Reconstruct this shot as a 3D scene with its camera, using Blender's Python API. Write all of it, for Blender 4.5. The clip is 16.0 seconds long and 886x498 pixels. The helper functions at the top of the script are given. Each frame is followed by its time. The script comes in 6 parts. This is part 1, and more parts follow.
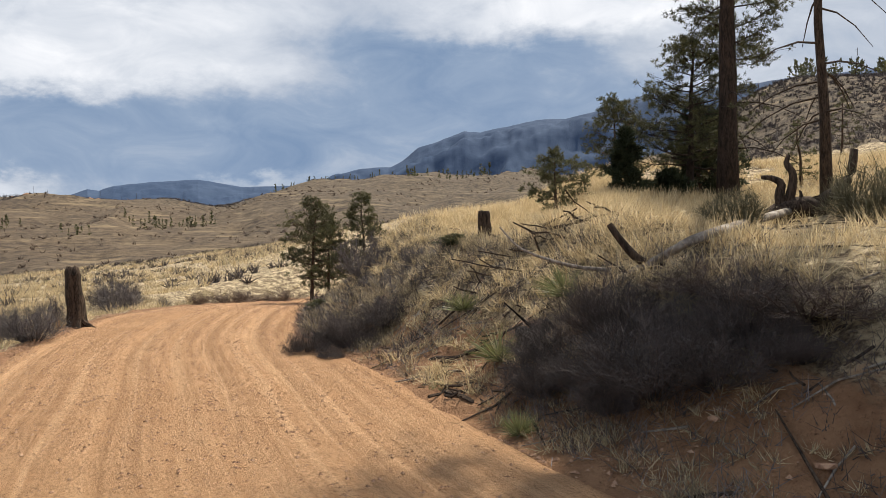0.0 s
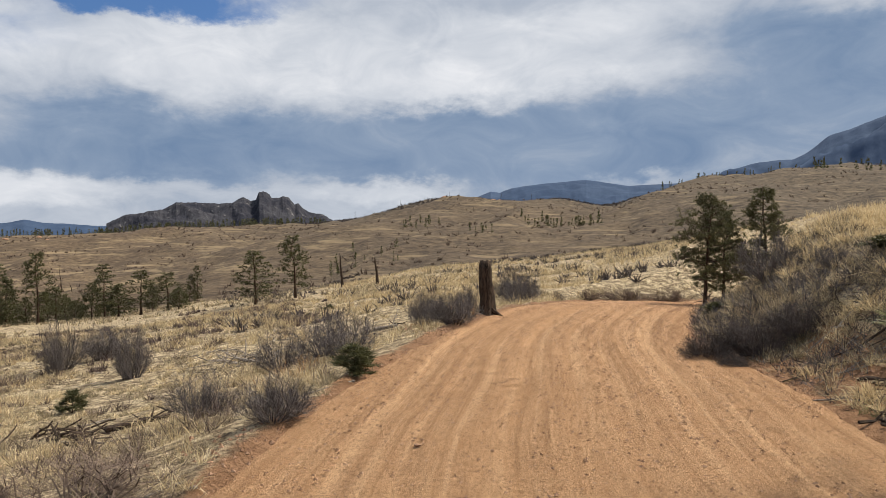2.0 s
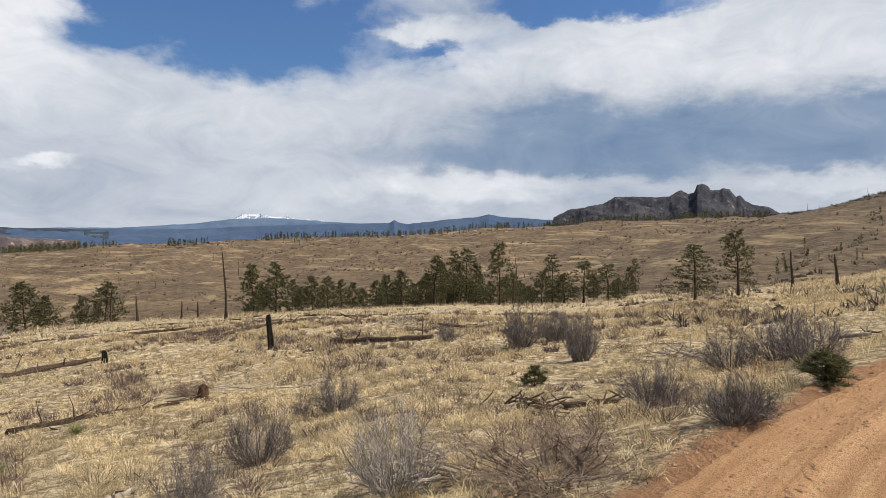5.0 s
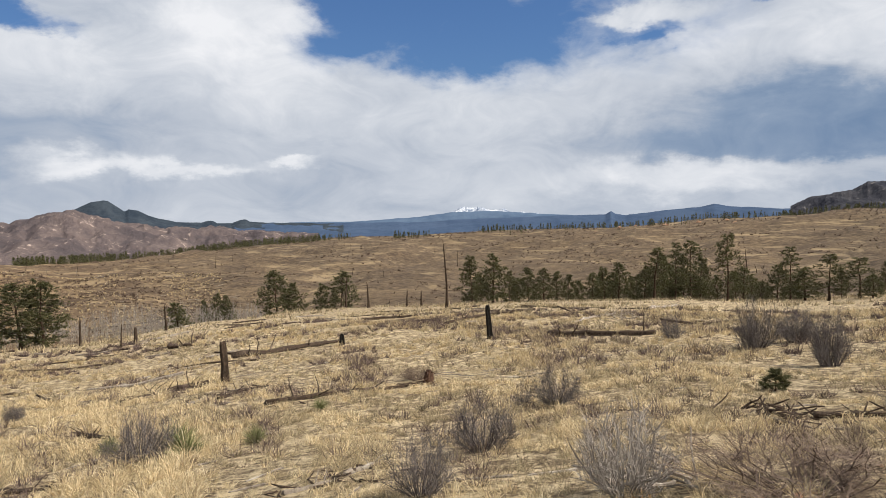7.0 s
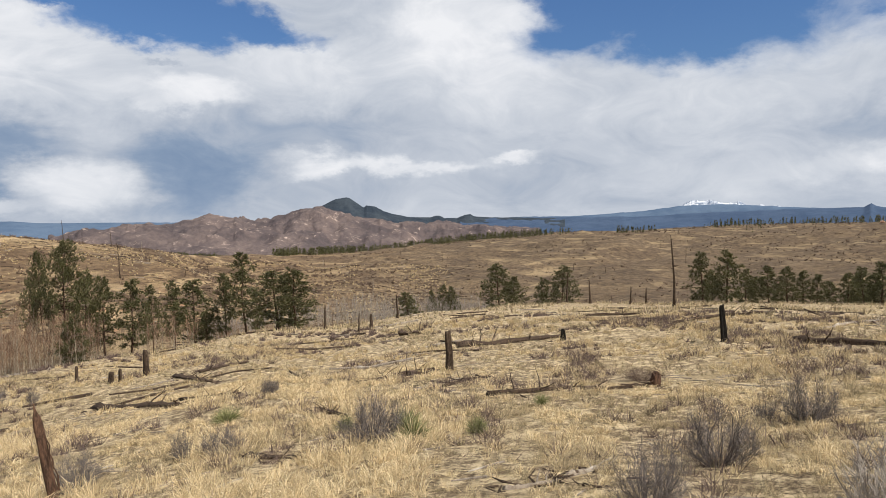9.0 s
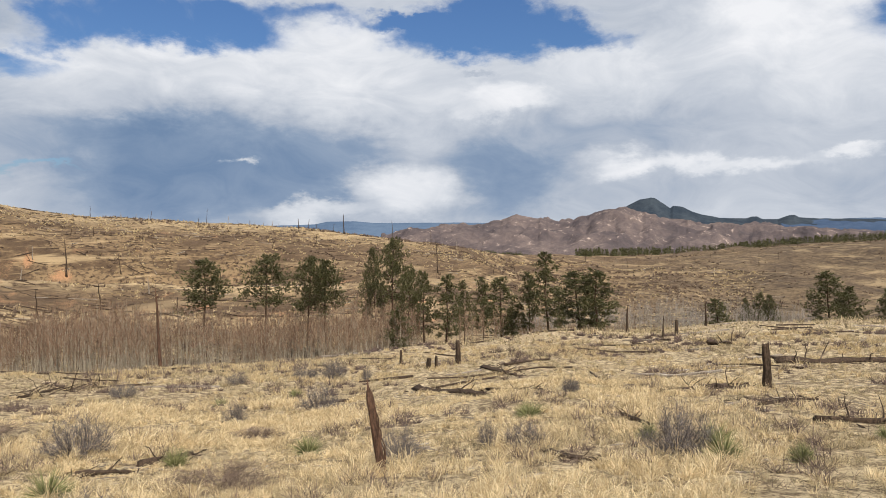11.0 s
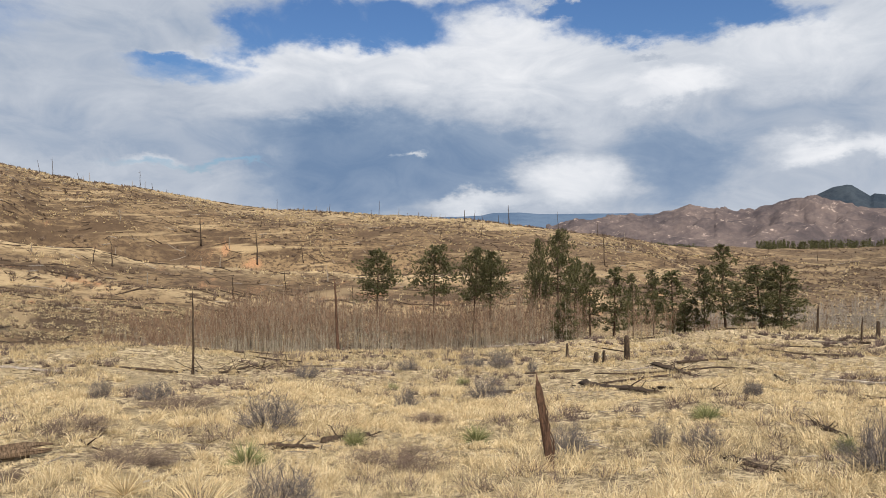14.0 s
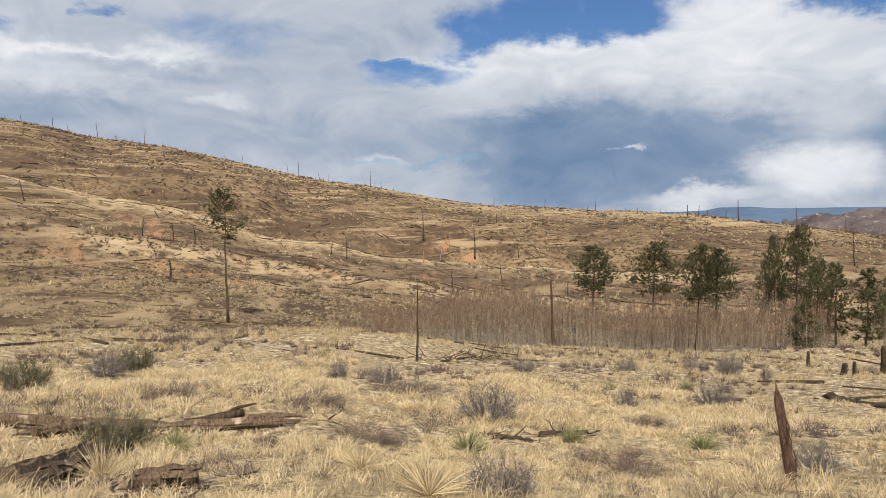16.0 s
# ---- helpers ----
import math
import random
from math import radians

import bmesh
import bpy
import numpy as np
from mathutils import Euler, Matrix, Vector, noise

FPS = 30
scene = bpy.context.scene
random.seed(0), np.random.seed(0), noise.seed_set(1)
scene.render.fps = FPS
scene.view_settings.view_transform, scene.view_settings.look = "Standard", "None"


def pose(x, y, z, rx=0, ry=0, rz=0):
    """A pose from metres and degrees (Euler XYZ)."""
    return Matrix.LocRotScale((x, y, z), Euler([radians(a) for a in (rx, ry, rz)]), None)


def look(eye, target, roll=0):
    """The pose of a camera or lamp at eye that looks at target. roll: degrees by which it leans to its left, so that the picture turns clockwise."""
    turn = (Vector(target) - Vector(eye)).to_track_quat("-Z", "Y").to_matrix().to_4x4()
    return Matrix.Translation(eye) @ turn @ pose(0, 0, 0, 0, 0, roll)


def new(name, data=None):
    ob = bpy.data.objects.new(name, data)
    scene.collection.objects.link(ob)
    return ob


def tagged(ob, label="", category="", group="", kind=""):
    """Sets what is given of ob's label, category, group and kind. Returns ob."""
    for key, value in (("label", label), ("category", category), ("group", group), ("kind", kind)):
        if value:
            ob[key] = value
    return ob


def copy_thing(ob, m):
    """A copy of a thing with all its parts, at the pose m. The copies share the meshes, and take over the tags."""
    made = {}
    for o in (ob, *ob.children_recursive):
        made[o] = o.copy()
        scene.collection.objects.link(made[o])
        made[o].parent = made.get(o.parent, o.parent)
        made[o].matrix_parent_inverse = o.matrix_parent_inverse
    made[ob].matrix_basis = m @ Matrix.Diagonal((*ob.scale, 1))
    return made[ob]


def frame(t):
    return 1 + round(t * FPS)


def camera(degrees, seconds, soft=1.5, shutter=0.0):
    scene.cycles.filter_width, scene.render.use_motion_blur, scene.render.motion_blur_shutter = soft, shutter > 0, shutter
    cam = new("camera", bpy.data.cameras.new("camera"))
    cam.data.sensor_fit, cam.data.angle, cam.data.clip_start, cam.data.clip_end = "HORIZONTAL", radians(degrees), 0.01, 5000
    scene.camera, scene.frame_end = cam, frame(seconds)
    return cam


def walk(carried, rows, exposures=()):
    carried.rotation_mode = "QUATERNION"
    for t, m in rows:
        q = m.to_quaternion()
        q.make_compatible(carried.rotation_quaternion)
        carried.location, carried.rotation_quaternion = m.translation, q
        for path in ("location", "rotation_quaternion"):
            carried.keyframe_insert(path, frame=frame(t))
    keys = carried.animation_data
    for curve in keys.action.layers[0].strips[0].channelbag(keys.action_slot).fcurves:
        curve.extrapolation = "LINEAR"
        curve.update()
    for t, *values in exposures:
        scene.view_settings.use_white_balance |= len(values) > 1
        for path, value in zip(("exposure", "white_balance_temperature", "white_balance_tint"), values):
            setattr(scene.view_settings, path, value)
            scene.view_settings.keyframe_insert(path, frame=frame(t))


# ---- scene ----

# camera: hand-held turn on the spot, about 0.7 m of drift
cam = camera(64.45, 16.0, soft=0.75)
PATH = [
    (0.0, 0.005, 0.291, 1.701, 0.00, -1.52, -0.93),
    (0.5, -0.046, 0.307, 1.706, 8.68, -1.35, -0.84),
    (1.0, -0.089, 0.303, 1.711, 16.26, -1.21, -0.62),
    (1.5, -0.134, 0.290, 1.702, 24.48, -1.20, -0.66),
    (2.0, -0.163, 0.275, 1.700, 30.65, -1.22, -0.55),
    (2.5, -0.191, 0.254, 1.697, 36.66, -1.31, -0.50),
    (3.0, -0.226, 0.232, 1.694, 42.81, -1.37, -0.43),
    (3.5, -0.257, 0.207, 1.688, 49.12, -1.45, -0.39),
    (4.0, -0.282, 0.189, 1.682, 55.15, -1.48, -0.38),
    (6.5, -0.396, 0.059, 1.677, 77.81, -1.84, -0.39),
    (7.0, -0.435, 0.058, 1.675, 82.52, -2.02, -0.72),
    (7.5, -0.495, 0.067, 1.676, 88.18, -2.09, -0.68),
    (8.0, -0.561, 0.061, 1.666, 93.45, -2.08, -0.54),
    (8.5, -0.628, 0.038, 1.652, 97.16, -2.22, -0.51),
    (9.0, -0.699, 0.022, 1.644, 100.42, -2.23, -0.78),
    (9.5, -0.755, 0.017, 1.636, 106.28, -2.04, -0.87),
    (10.0, -0.778, 0.006, 1.629, 113.07, -1.86, -0.77),
    (12.5, -0.728, -0.082, 1.668, 135.16, -2.37, -0.49),
    (13.0, -0.725, -0.085, 1.669, 136.44, -2.44, -0.61),
    (13.5, -0.726, -0.088, 1.669, 136.93, -2.43, -0.58),
    (14.0, -0.719, -0.101, 1.670, 138.10, -2.48, -0.67),
    (14.5, -0.702, -0.125, 1.670, 141.54, -2.53, -0.70),
    (15.0, -0.682, -0.149, 1.667, 146.03, -2.51, -0.76),
    (15.5, -0.664, -0.168, 1.663, 151.42, -2.54, -0.79),
    (16.0, -0.658, -0.175, 1.657, 155.50, -2.60, -0.88),
]
walk(cam, [(t, pose(x, y, z, 90 + p, 0, yaw) @ pose(0, 0, 0, 0, 0, roll))
           for t, x, y, z, yaw, p, roll in PATH],
     exposures=[(0.0, 0.54), (0.5, 0.39), (1.0, 0.22), (1.5, 0.25), (2.0, 0.32), (6.5, 0.38), (7.0, 0.36), (7.5, 0.28), (8.5, 0.28),
                (9.0, 0.36), (10.0, 0.38), (16.0, 0.38)])

# ---------------------------------------------------------------- light
SUN_AZ, SUN_EL = -27.0, 52.0        # degrees left of +y, degrees up


def way(az, el=0.0):
    a, e = radians(az), radians(el)
    return Vector((-math.sin(a) * math.cos(e), math.cos(a) * math.cos(e), math.sin(e)))


sun = new("sun", bpy.data.lights.new("sun", "SUN"))
sun.data.energy, sun.data.angle, sun.data.color = 5.0, radians(0.55), (1.0, 0.91, 0.76)
sun.matrix_world = look(way(SUN_AZ, SUN_EL) * 50, (0, 0, 0))


class Nodes:
    """Short hand for a node tree."""

    def __init__(self, tree):
        self.t = tree

    def add(self, kind, ins=None, **props):
        n = self.t.nodes.new(kind)
        for k, v in props.items():
            setattr(n, k, v)
        for k, v in (ins or {}).items():
            self.put(n.inputs[k], v)
        return n

    def put(self, socket, v):
        if isinstance(v, bpy.types.NodeSocket):
            self.t.links.new(v, socket)
        elif isinstance(v, (tuple, list)) and len(v) == 3 and socket.type == "RGBA":
            socket.default_value = (*v, 1)
        else:
            socket.default_value = v

    def math(self, op, a, b=0.0, c=0.0, clamp=False):
        return self.add("ShaderNodeMath", {0: a, 1: b, 2: c}, operation=op, use_clamp=clamp).outputs[0]

    def vec(self, op, a, b=(0, 0, 0)):
        n = self.add("ShaderNodeVectorMath", {0: a, 1: b}, operation=op)
        return n.outputs["Value"] if op in ("LENGTH", "DOT_PRODUCT", "DISTANCE") else n.outputs[0]

    def mix(self, f, a, b):
        n = self.add("ShaderNodeMix", data_type="RGBA")
        self.put(n.inputs["Factor"], f)
        self.put(n.inputs[6], a)
        self.put(n.inputs[7], b)
        return n.outputs[2]

    def noise(self, v, scale, detail=4.0, rough=0.55, distort=0.0):
        return self.add("ShaderNodeTexNoise", {"Vector": v, "Scale": scale, "Detail": detail, "Roughness": rough,
                                               "Distortion": distort}).outputs["Fac"]

    def step(self, x, lo, hi, a=0.0, b=1.0):
        n = self.add("ShaderNodeMapRange", {"Value": x, "From Min": lo, "From Max": hi, "To Min": a, "To Max": b},
                     interpolation_type="SMOOTHSTEP")
        return n.outputs["Result"]


world = bpy.data.worlds.new("sky")
scene.world = world
world.use_nodes = True
world.node_tree.nodes.clear()
W = Nodes(world.node_tree)
direction = W.vec("NORMALIZE", W.add("ShaderNodeTexCoord").outputs["Generated"])


# the cloud's own turbulence bends every patch, so that none has a plain outline
turb = W.add("ShaderNodeTexNoise", {"Vector": W.vec("MULTIPLY", direction, (1, 1, 2.4)), "Scale": 4.5, "Detail": 6.0,
                                    "Roughness": 0.6}).outputs["Color"]
sky_at = W.vec("ADD", direction, W.vec("MULTIPLY", W.vec("SUBTRACT", turb, (0.5, 0.5, 0.5)), (0.13, 0.13, 0.075)))
wisp = W.add("ShaderNodeTexNoise", {"Vector": W.vec("MULTIPLY", direction, (1, 1, 1.8)), "Scale": 15.0, "Detail": 7.0,
                                    "Roughness": 0.62}).outputs["Color"]
sky_at = W.vec("ADD", sky_at, W.vec("MULTIPLY", W.vec("SUBTRACT", wisp, (0.5, 0.5, 0.5)), (0.09, 0.09, 0.06)))
stretched = W.vec("MULTIPLY", direction, (1, 1, 2.1))
big = W.noise(stretched, 2.4, 5.0, 0.5, 0.5)
fine = W.noise(stretched, 9.0, 9.0, 0.60, 0.9)
blue_sky = W.add("ShaderNodeTexSky", sky_type="NISHITA", sun_disc=False, sun_elevation=radians(SUN_EL),
                 sun_rotation=radians(-SUN_AZ), air_density=1.3, dust_density=0.6, ozone_density=2.0).outputs[0]
blue_sky = W.vec("MULTIPLY", blue_sky, (0.042, 0.059, 0.088))
# the cloud cover: grey, with darker, sunlit and open parts laid over one another
cover = {"tone": 0.54, "clear": 0.0}


def patch(az, el, wide, high, amount, soft):
    """amount in the middle of a soft patch of the sky, 0 outside it; sizes are half widths in degrees."""
    scale = Vector((1 / radians(wide), 1 / radians(wide), 1 / radians(high)))
    middle = way(az, el)
    d = W.add("ShaderNodeVectorMath", {0: sky_at, 1: tuple(scale), 2: tuple(-middle[i] * scale[i] for i in range(3))}, operation="MULTIPLY_ADD").outputs[0]
    return W.step(W.vec("LENGTH", d), 1.0 + soft, 1.0 - soft * 1.2, 0.0, amount)


def veil(az, el, wide, high, tone, amount=1.0, soft=0.6):
    """Cloud of one tone, from 0 for rain to 1 for sunlit white."""
    m = patch(az, el, wide, high, amount, soft)
    cover["tone"] = W.math("MULTIPLY_ADD", m, W.math("SUBTRACT", tone, cover["tone"]), cover["tone"])
    if cover["clear"] != 0.0:
        cover["clear"] = W.math("MULTIPLY", cover["clear"], W.math("SUBTRACT", 1.0, m))


def gap(az, el, wide, high, amount=1.0, soft=0.6):
    cover["clear"] = W.math("MAXIMUM", cover["clear"], patch(az, el, wide * 1.15, high * 1.3, amount, soft))


# dark, rain-bearing parts of the cloud
veil(23.0, 7.0, 19.8, 4.1, 0.05, 0.98, 0.60)
veil(-1.0, 12.5, 13.8, 5.1, 0.13, 0.93, 0.60)
veil(-10.0, 9.6, 10.1, 3.2, 0.23, 0.78, 0.60)
veil(13.5, 11.1, 7.4, 2.8, 0.26, 0.68, 0.60)
veil(39.2, 8.7, 19.8, 2.8, 0.17, 0.98, 0.60)
veil(57.4, 7.3, 17.5, 2.3, 0.21, 0.88, 0.60)
veil(27.4, 6.6, 13.8, 2.8, 0.21, 0.88, 0.60)
veil(54.8, 4.4, 2.8, 1.8, 0.32, 0.70, 0.80)
veil(30.6, 3.8, 3.2, 1.4, 0.25, 0.78, 0.80)
veil(55.5, 7.1, 13.4, 3.0, 0.17, 0.93, 0.60)
veil(111.1, 6.8, 7.8, 1.8, 0.40, 0.80, 0.60)
veil(89.0, 4.5, 10.1, 1.0, 0.50, 0.70, 0.60)
veil(99.6, 2.3, 12.0, 1.4, 0.42, 0.70, 0.60)
veil(134.2, 4.9, 6.4, 3.7, 0.05, 0.98, 0.60)
veil(119.9, 4.5, 5.1, 3.2, 0.16, 0.93, 0.60)
veil(112.7, 7.2, 6.9, 1.2, 0.45, 0.70, 0.60)
veil(91.1, 5.8, 5.5, 0.9, 0.50, 0.60, 0.60)
veil(146.1, 5.5, 7.8, 5.1, 0.02, 1.00, 0.60)
veil(137.6, 5.9, 6.9, 4.1, 0.15, 0.93, 0.60)
veil(165.0, 12.3, 5.1, 1.8, 0.45, 0.70, 0.60)
veil(159.7, 6.6, 8.8, 1.8, 0.45, 0.80, 0.60)
veil(172.4, 6.1, 14.7, 1.8, 0.42, 0.80, 0.60)
veil(142.1, 5.3, 6.0, 4.1, 0.03, 0.68, 0.60)
# sunlit parts
veil(29.8, 11.9, 6.9, 1.8, 0.97, 0.90, 0.60)
veil(23.2, 13.5, 12.0, 2.8, 0.72, 0.80, 0.60)
veil(-11.4, 16.9, 12.0, 1.9, 0.95, 0.90, 0.60)
veil(20.8, 16.6, 10.1, 1.4, 0.78, 0.80, 0.60)
veil(15.3, 4.1, 3.2, 0.6, 0.62, 0.70, 0.60)
veil(-27.1, 12.7, 7.4, 4.1, 0.62, 0.80, 0.60)
veil(31.6, 3.3, 3.2, 0.8, 0.62, 0.70, 0.60)
veil(52.9, 13.0, 19.8, 2.8, 0.84, 0.90, 0.60)
veil(38.3, 14.0, 17.5, 3.2, 0.82, 0.90, 0.60)
veil(19.3, 13.4, 6.9, 2.3, 0.76, 0.80, 0.60)
veil(77.0, 9.0, 9.7, 3.2, 0.74, 0.80, 0.60)
veil(29.8, 12.0, 4.1, 1.5, 0.95, 0.80, 0.60)
veil(63.2, 3.4, 8.8, 1.3, 0.86, 0.90, 0.60)
veil(77.9, 3.4, 6.9, 1.6, 0.72, 0.80, 0.60)
veil(37.0, 3.3, 5.1, 1.0, 0.82, 0.90, 0.60)
veil(48.4, 3.4, 5.5, 0.7, 0.66, 0.60, 0.60)
veil(78.0, 9.7, 15.7, 3.0, 0.74, 0.80, 0.60)
veil(112.4, 11.6, 5.5, 2.8, 0.88, 0.80, 0.60)
veil(62.4, 3.4, 9.7, 1.1, 0.82, 0.80, 0.60)
veil(74.4, 3.3, 4.1, 0.8, 0.72, 0.70, 0.60)
veil(98.5, 11.8, 9.2, 3.2, 0.72, 0.70, 0.60)
veil(134.7, 11.8, 9.7, 3.7, 0.78, 0.85, 0.60)
veil(121.9, 9.7, 5.1, 1.1, 0.97, 0.90, 0.45)
veil(127.4, 3.0, 4.1, 1.7, 0.92, 0.90, 0.60)
veil(133.9, 1.2, 5.1, 0.6, 0.80, 0.80, 0.60)
veil(96.3, 13.2, 12.0, 2.8, 0.82, 0.80, 0.60)
veil(149.1, 12.5, 9.7, 1.8, 0.88, 0.90, 0.60)
veil(129.8, 12.0, 13.8, 3.9, 0.80, 0.85, 0.60)
veil(119.2, 10.3, 3.0, 1.1, 0.97, 0.90, 0.45)
veil(126.6, 3.2, 4.6, 1.9, 0.94, 0.72, 0.75)
veil(134.4, 0.8, 4.1, 0.7, 0.85, 0.85, 0.60)
veil(163.5, 3.8, 5.5, 0.7, 0.66, 0.60, 0.60)
veil(182.8, 11.4, 9.7, 1.4, 0.97, 0.81, 0.60)
veil(184.9, 12.5, 3.7, 1.3, 0.95, 0.77, 0.60)
veil(160.1, 4.6, 1.7, 0.5, 0.88, 0.80, 0.60)
veil(173.2, 8.7, 2.0, 0.5, 0.80, 0.80, 0.60)
veil(150.0, 10.0, 6.4, 1.8, 0.85, 0.70, 0.60)
# openings through which the blue shows
gap(52.8, 17.8, 8.8, 1.2, 1.00, 0.50)
gap(74.4, 15.1, 12.4, 3.2, 0.72, 0.80)
gap(66.5, 13.4, 4.1, 0.7, 0.80, 0.60)
gap(82.0, 15.9, 12.0, 3.5, 1.05, 0.45)
gap(67.3, 14.3, 5.1, 2.1, 0.70, 0.70)
gap(112.9, 14.5, 3.2, 0.8, 0.70, 0.60)
gap(121.3, 15.7, 6.9, 1.7, 1.00, 0.50)
gap(114.4, 15.0, 2.8, 1.2, 0.90, 0.50)
gap(129.0, 16.3, 4.1, 0.6, 0.80, 0.60)
gap(143.8, 15.4, 8.8, 1.8, 1.00, 0.50)
gap(135.2, 16.5, 3.7, 1.2, 1.00, 0.50)
gap(124.4, 16.4, 9.7, 0.7, 1.00, 0.50)
gap(114.1, 14.9, 3.2, 0.8, 0.90, 0.50)
gap(158.4, 12.1, 3.7, 0.6, 0.65, 0.60)
gap(155.1, 4.4, 3.2, 0.2, 0.50, 0.60)
gap(145.1, 15.3, 6.4, 1.5, 1.05, 0.50)
gap(152.2, 14.4, 4.1, 1.4, 0.85, 0.60)
gap(139.5, 15.3, 2.3, 1.2, 0.95, 0.50)
gap(157.3, 11.5, 4.1, 0.8, 0.60, 0.70)
gap(172.2, 14.1, 5.1, 1.4, 0.60, 0.80)
gap(186.5, 13.6, 1.8, 0.5, 0.60, 0.60)
gap(180.5, 14.8, 1.4, 0.5, 0.60, 0.60)
gap(158.3, 4.4, 5.5, 0.3, 0.55, 0.70)
# clouds in front of the openings
veil(64.8, 15.6, 3.7, 1.0, 0.80, 0.70, 0.70)
veil(98.4, 16.1, 6.4, 2.9, 0.97, 0.85, 0.45)
veil(109.4, 4.5, 3.5, 0.8, 1.00, 0.50, 0.75)
veil(104.0, 4.3, 6.4, 0.6, 0.88, 0.85, 0.60)
veil(95.3, 4.9, 2.0, 0.4, 0.92, 0.90, 0.60)
veil(66.9, 15.3, 3.2, 0.7, 0.80, 0.70, 0.60)
veil(133.8, 15.3, 4.1, 1.7, 0.90, 0.77, 0.60)
veil(141.7, 4.6, 1.1, 0.3, 0.92, 0.77, 0.60)
veil(121.3, 12.4, 1.2, 0.3, 0.40, 0.68, 0.60)
veil(109.4, 4.5, 2.5, 0.8, 1.00, 0.50, 0.75)
veil(182.4, 13.2, 4.6, 1.0, 0.48, 0.80, 0.50)
veil(178.3, 10.8, 7.4, 0.7, 0.21, 0.67, 0.70)
veil(183.3, 8.3, 6.4, 1.1, 0.19, 0.67, 0.70)
veil(161.3, 13.8, 5.1, 0.9, 0.46, 0.85, 0.50)
veil(160.7, 13.8, 5.1, 1.0, 0.44, 0.70, 0.50)
billow = W.math("ADD", W.math("MULTIPLY", big, 0.45), W.math("MULTIPLY", fine, 0.55))
tone = W.math("MULTIPLY_ADD", W.math("SUBTRACT", billow, 0.5), 1.05, cover["tone"])
cloud = W.add("ShaderNodeValToRGB", {0: tone}).outputs[0].node
ramp = cloud.color_ramp
ramp.elements[0].position, ramp.elements[0].color = 0.0, (0.165, 0.250, 0.395, 1)
ramp.elements[1].position, ramp.elements[1].color = 1.0, (0.86, 0.87, 0.90, 1)
for place, colour in ((0.25, (0.265, 0.345, 0.475, 1)), (0.5, (0.455, 0.505, 0.59, 1)), (0.75, (0.63, 0.665, 0.725, 1))):
    ramp.elements.new(place).color = colour
ragged = W.noise(W.vec("MULTIPLY", direction, (1, 1, 1.7)), 8.0, 10.0, 0.60, 0.7)
opening = W.math("MULTIPLY_ADD", W.math("SUBTRACT", ragged, 0.5), W.math("MULTIPLY", cover["clear"], 2.0), cover["clear"])
sky_mix = W.mix(W.step(opening, 0.12, 0.85), cloud.outputs[0], blue_sky)
W.add("ShaderNodeOutputWorld", {0: W.add("ShaderNodeBackground", {"Color": sky_mix, "Strength": 0.79}).outputs[0]})

# ---------------------------------------------------------------- the lie of the land
# terrain-begin
RNG = np.random.default_rng(11)
LATTICE = RNG.random((256, 256))


def vnoise(x, y):
    """Smooth value noise in -1..1, one lattice step long."""
    xi, yi = np.floor(x).astype(int), np.floor(y).astype(int)
    u, v = x - xi, y - yi
    u, v = u * u * (3 - 2 * u), v * v * (3 - 2 * v)
    a, b = LATTICE[xi & 255, yi & 255], LATTICE[(xi + 1) & 255, yi & 255]
    c, d = LATTICE[xi & 255, (yi + 1) & 255], LATTICE[(xi + 1) & 255, (yi + 1) & 255]
    return ((a + (b - a) * u) * (1 - v) + (c + (d - c) * u) * v) * 2 - 1


def fbm(x, y, octaves=4, gain=0.5):
    total, amount = 0.0, 1.0
    for k in range(octaves):
        total = total + amount * vnoise(x * 2 ** k + 17.3 * k, y * 2 ** k - 9.1 * k)
        amount *= gain
    return total


def smooth(x, lo, hi):
    u = np.clip((x - lo) / (hi - lo), 0, 1)
    return u * u * (3 - 2 * u)


# for bearings in degrees to the left of +y: distance and height of the meadow's brow, of the hollow behind it,
# of the slope beyond that and of the skyline
BEARING = np.array((-60, -33, -23, -12, -6, 0, 10, 17, 23, 31, 39, 48, 58, 70, 86, 100, 108, 115, 123, 137, 150, 164, 177, 188, 215, 260, 300))
BROW_R = np.array((35, 35, 35, 30, 35, 40, 55, 100, 90, 75, 68, 62, 60, 60, 65, 60, 55, 50, 45, 38, 36, 34, 32, 32, 32, 35, 35))
BROW_Z = np.array((4.5, 4.4, 4.0, 3.4, 2.7, 2.5, 1.3, -.4, -1.5, -1.9, -3.2, -3.8, -4.7, -5.0, -5.9, -6.1, -6.5, -6.0, -6.1, -5.6, -4.9, -3.7, -3.4, -2.7, -1, 0, 2))
DIP_R = np.array((60, 60, 70, 85, 110, 120, 140, 180, 170, 145, 130, 130, 125, 125, 125, 115, 105, 90, 76, 70, 66, 60, 58, 60, 60, 70, 70))
DIP_Z = np.array((6, 6, 5.5, 4, 2, 1, 1, -2.6, -4.2, -5.6, -8, -9.5, -12, -14, -16, -15.5, -14.8, -13.6, -12.5, -12.3, -11.5, -8, -6.2, -5.6, -2, 0, 3))
RISE_R = np.array((130, 130, 140, 250, 400, 420, 400, 330, 320, 310, 300, 300, 300, 300, 300, 280, 240, 200, 165, 150, 150, 150, 150, 150, 150, 150, 130))
RISE_Z = np.array((20, 18, 16, 17, 25, 26, 21, 8, 9, 7, 0, -9, -14, -18, -22, -22, -20, -17, -11.5, -11, -10.5, -5, 3.6, 9.3, 12, 8, 12))
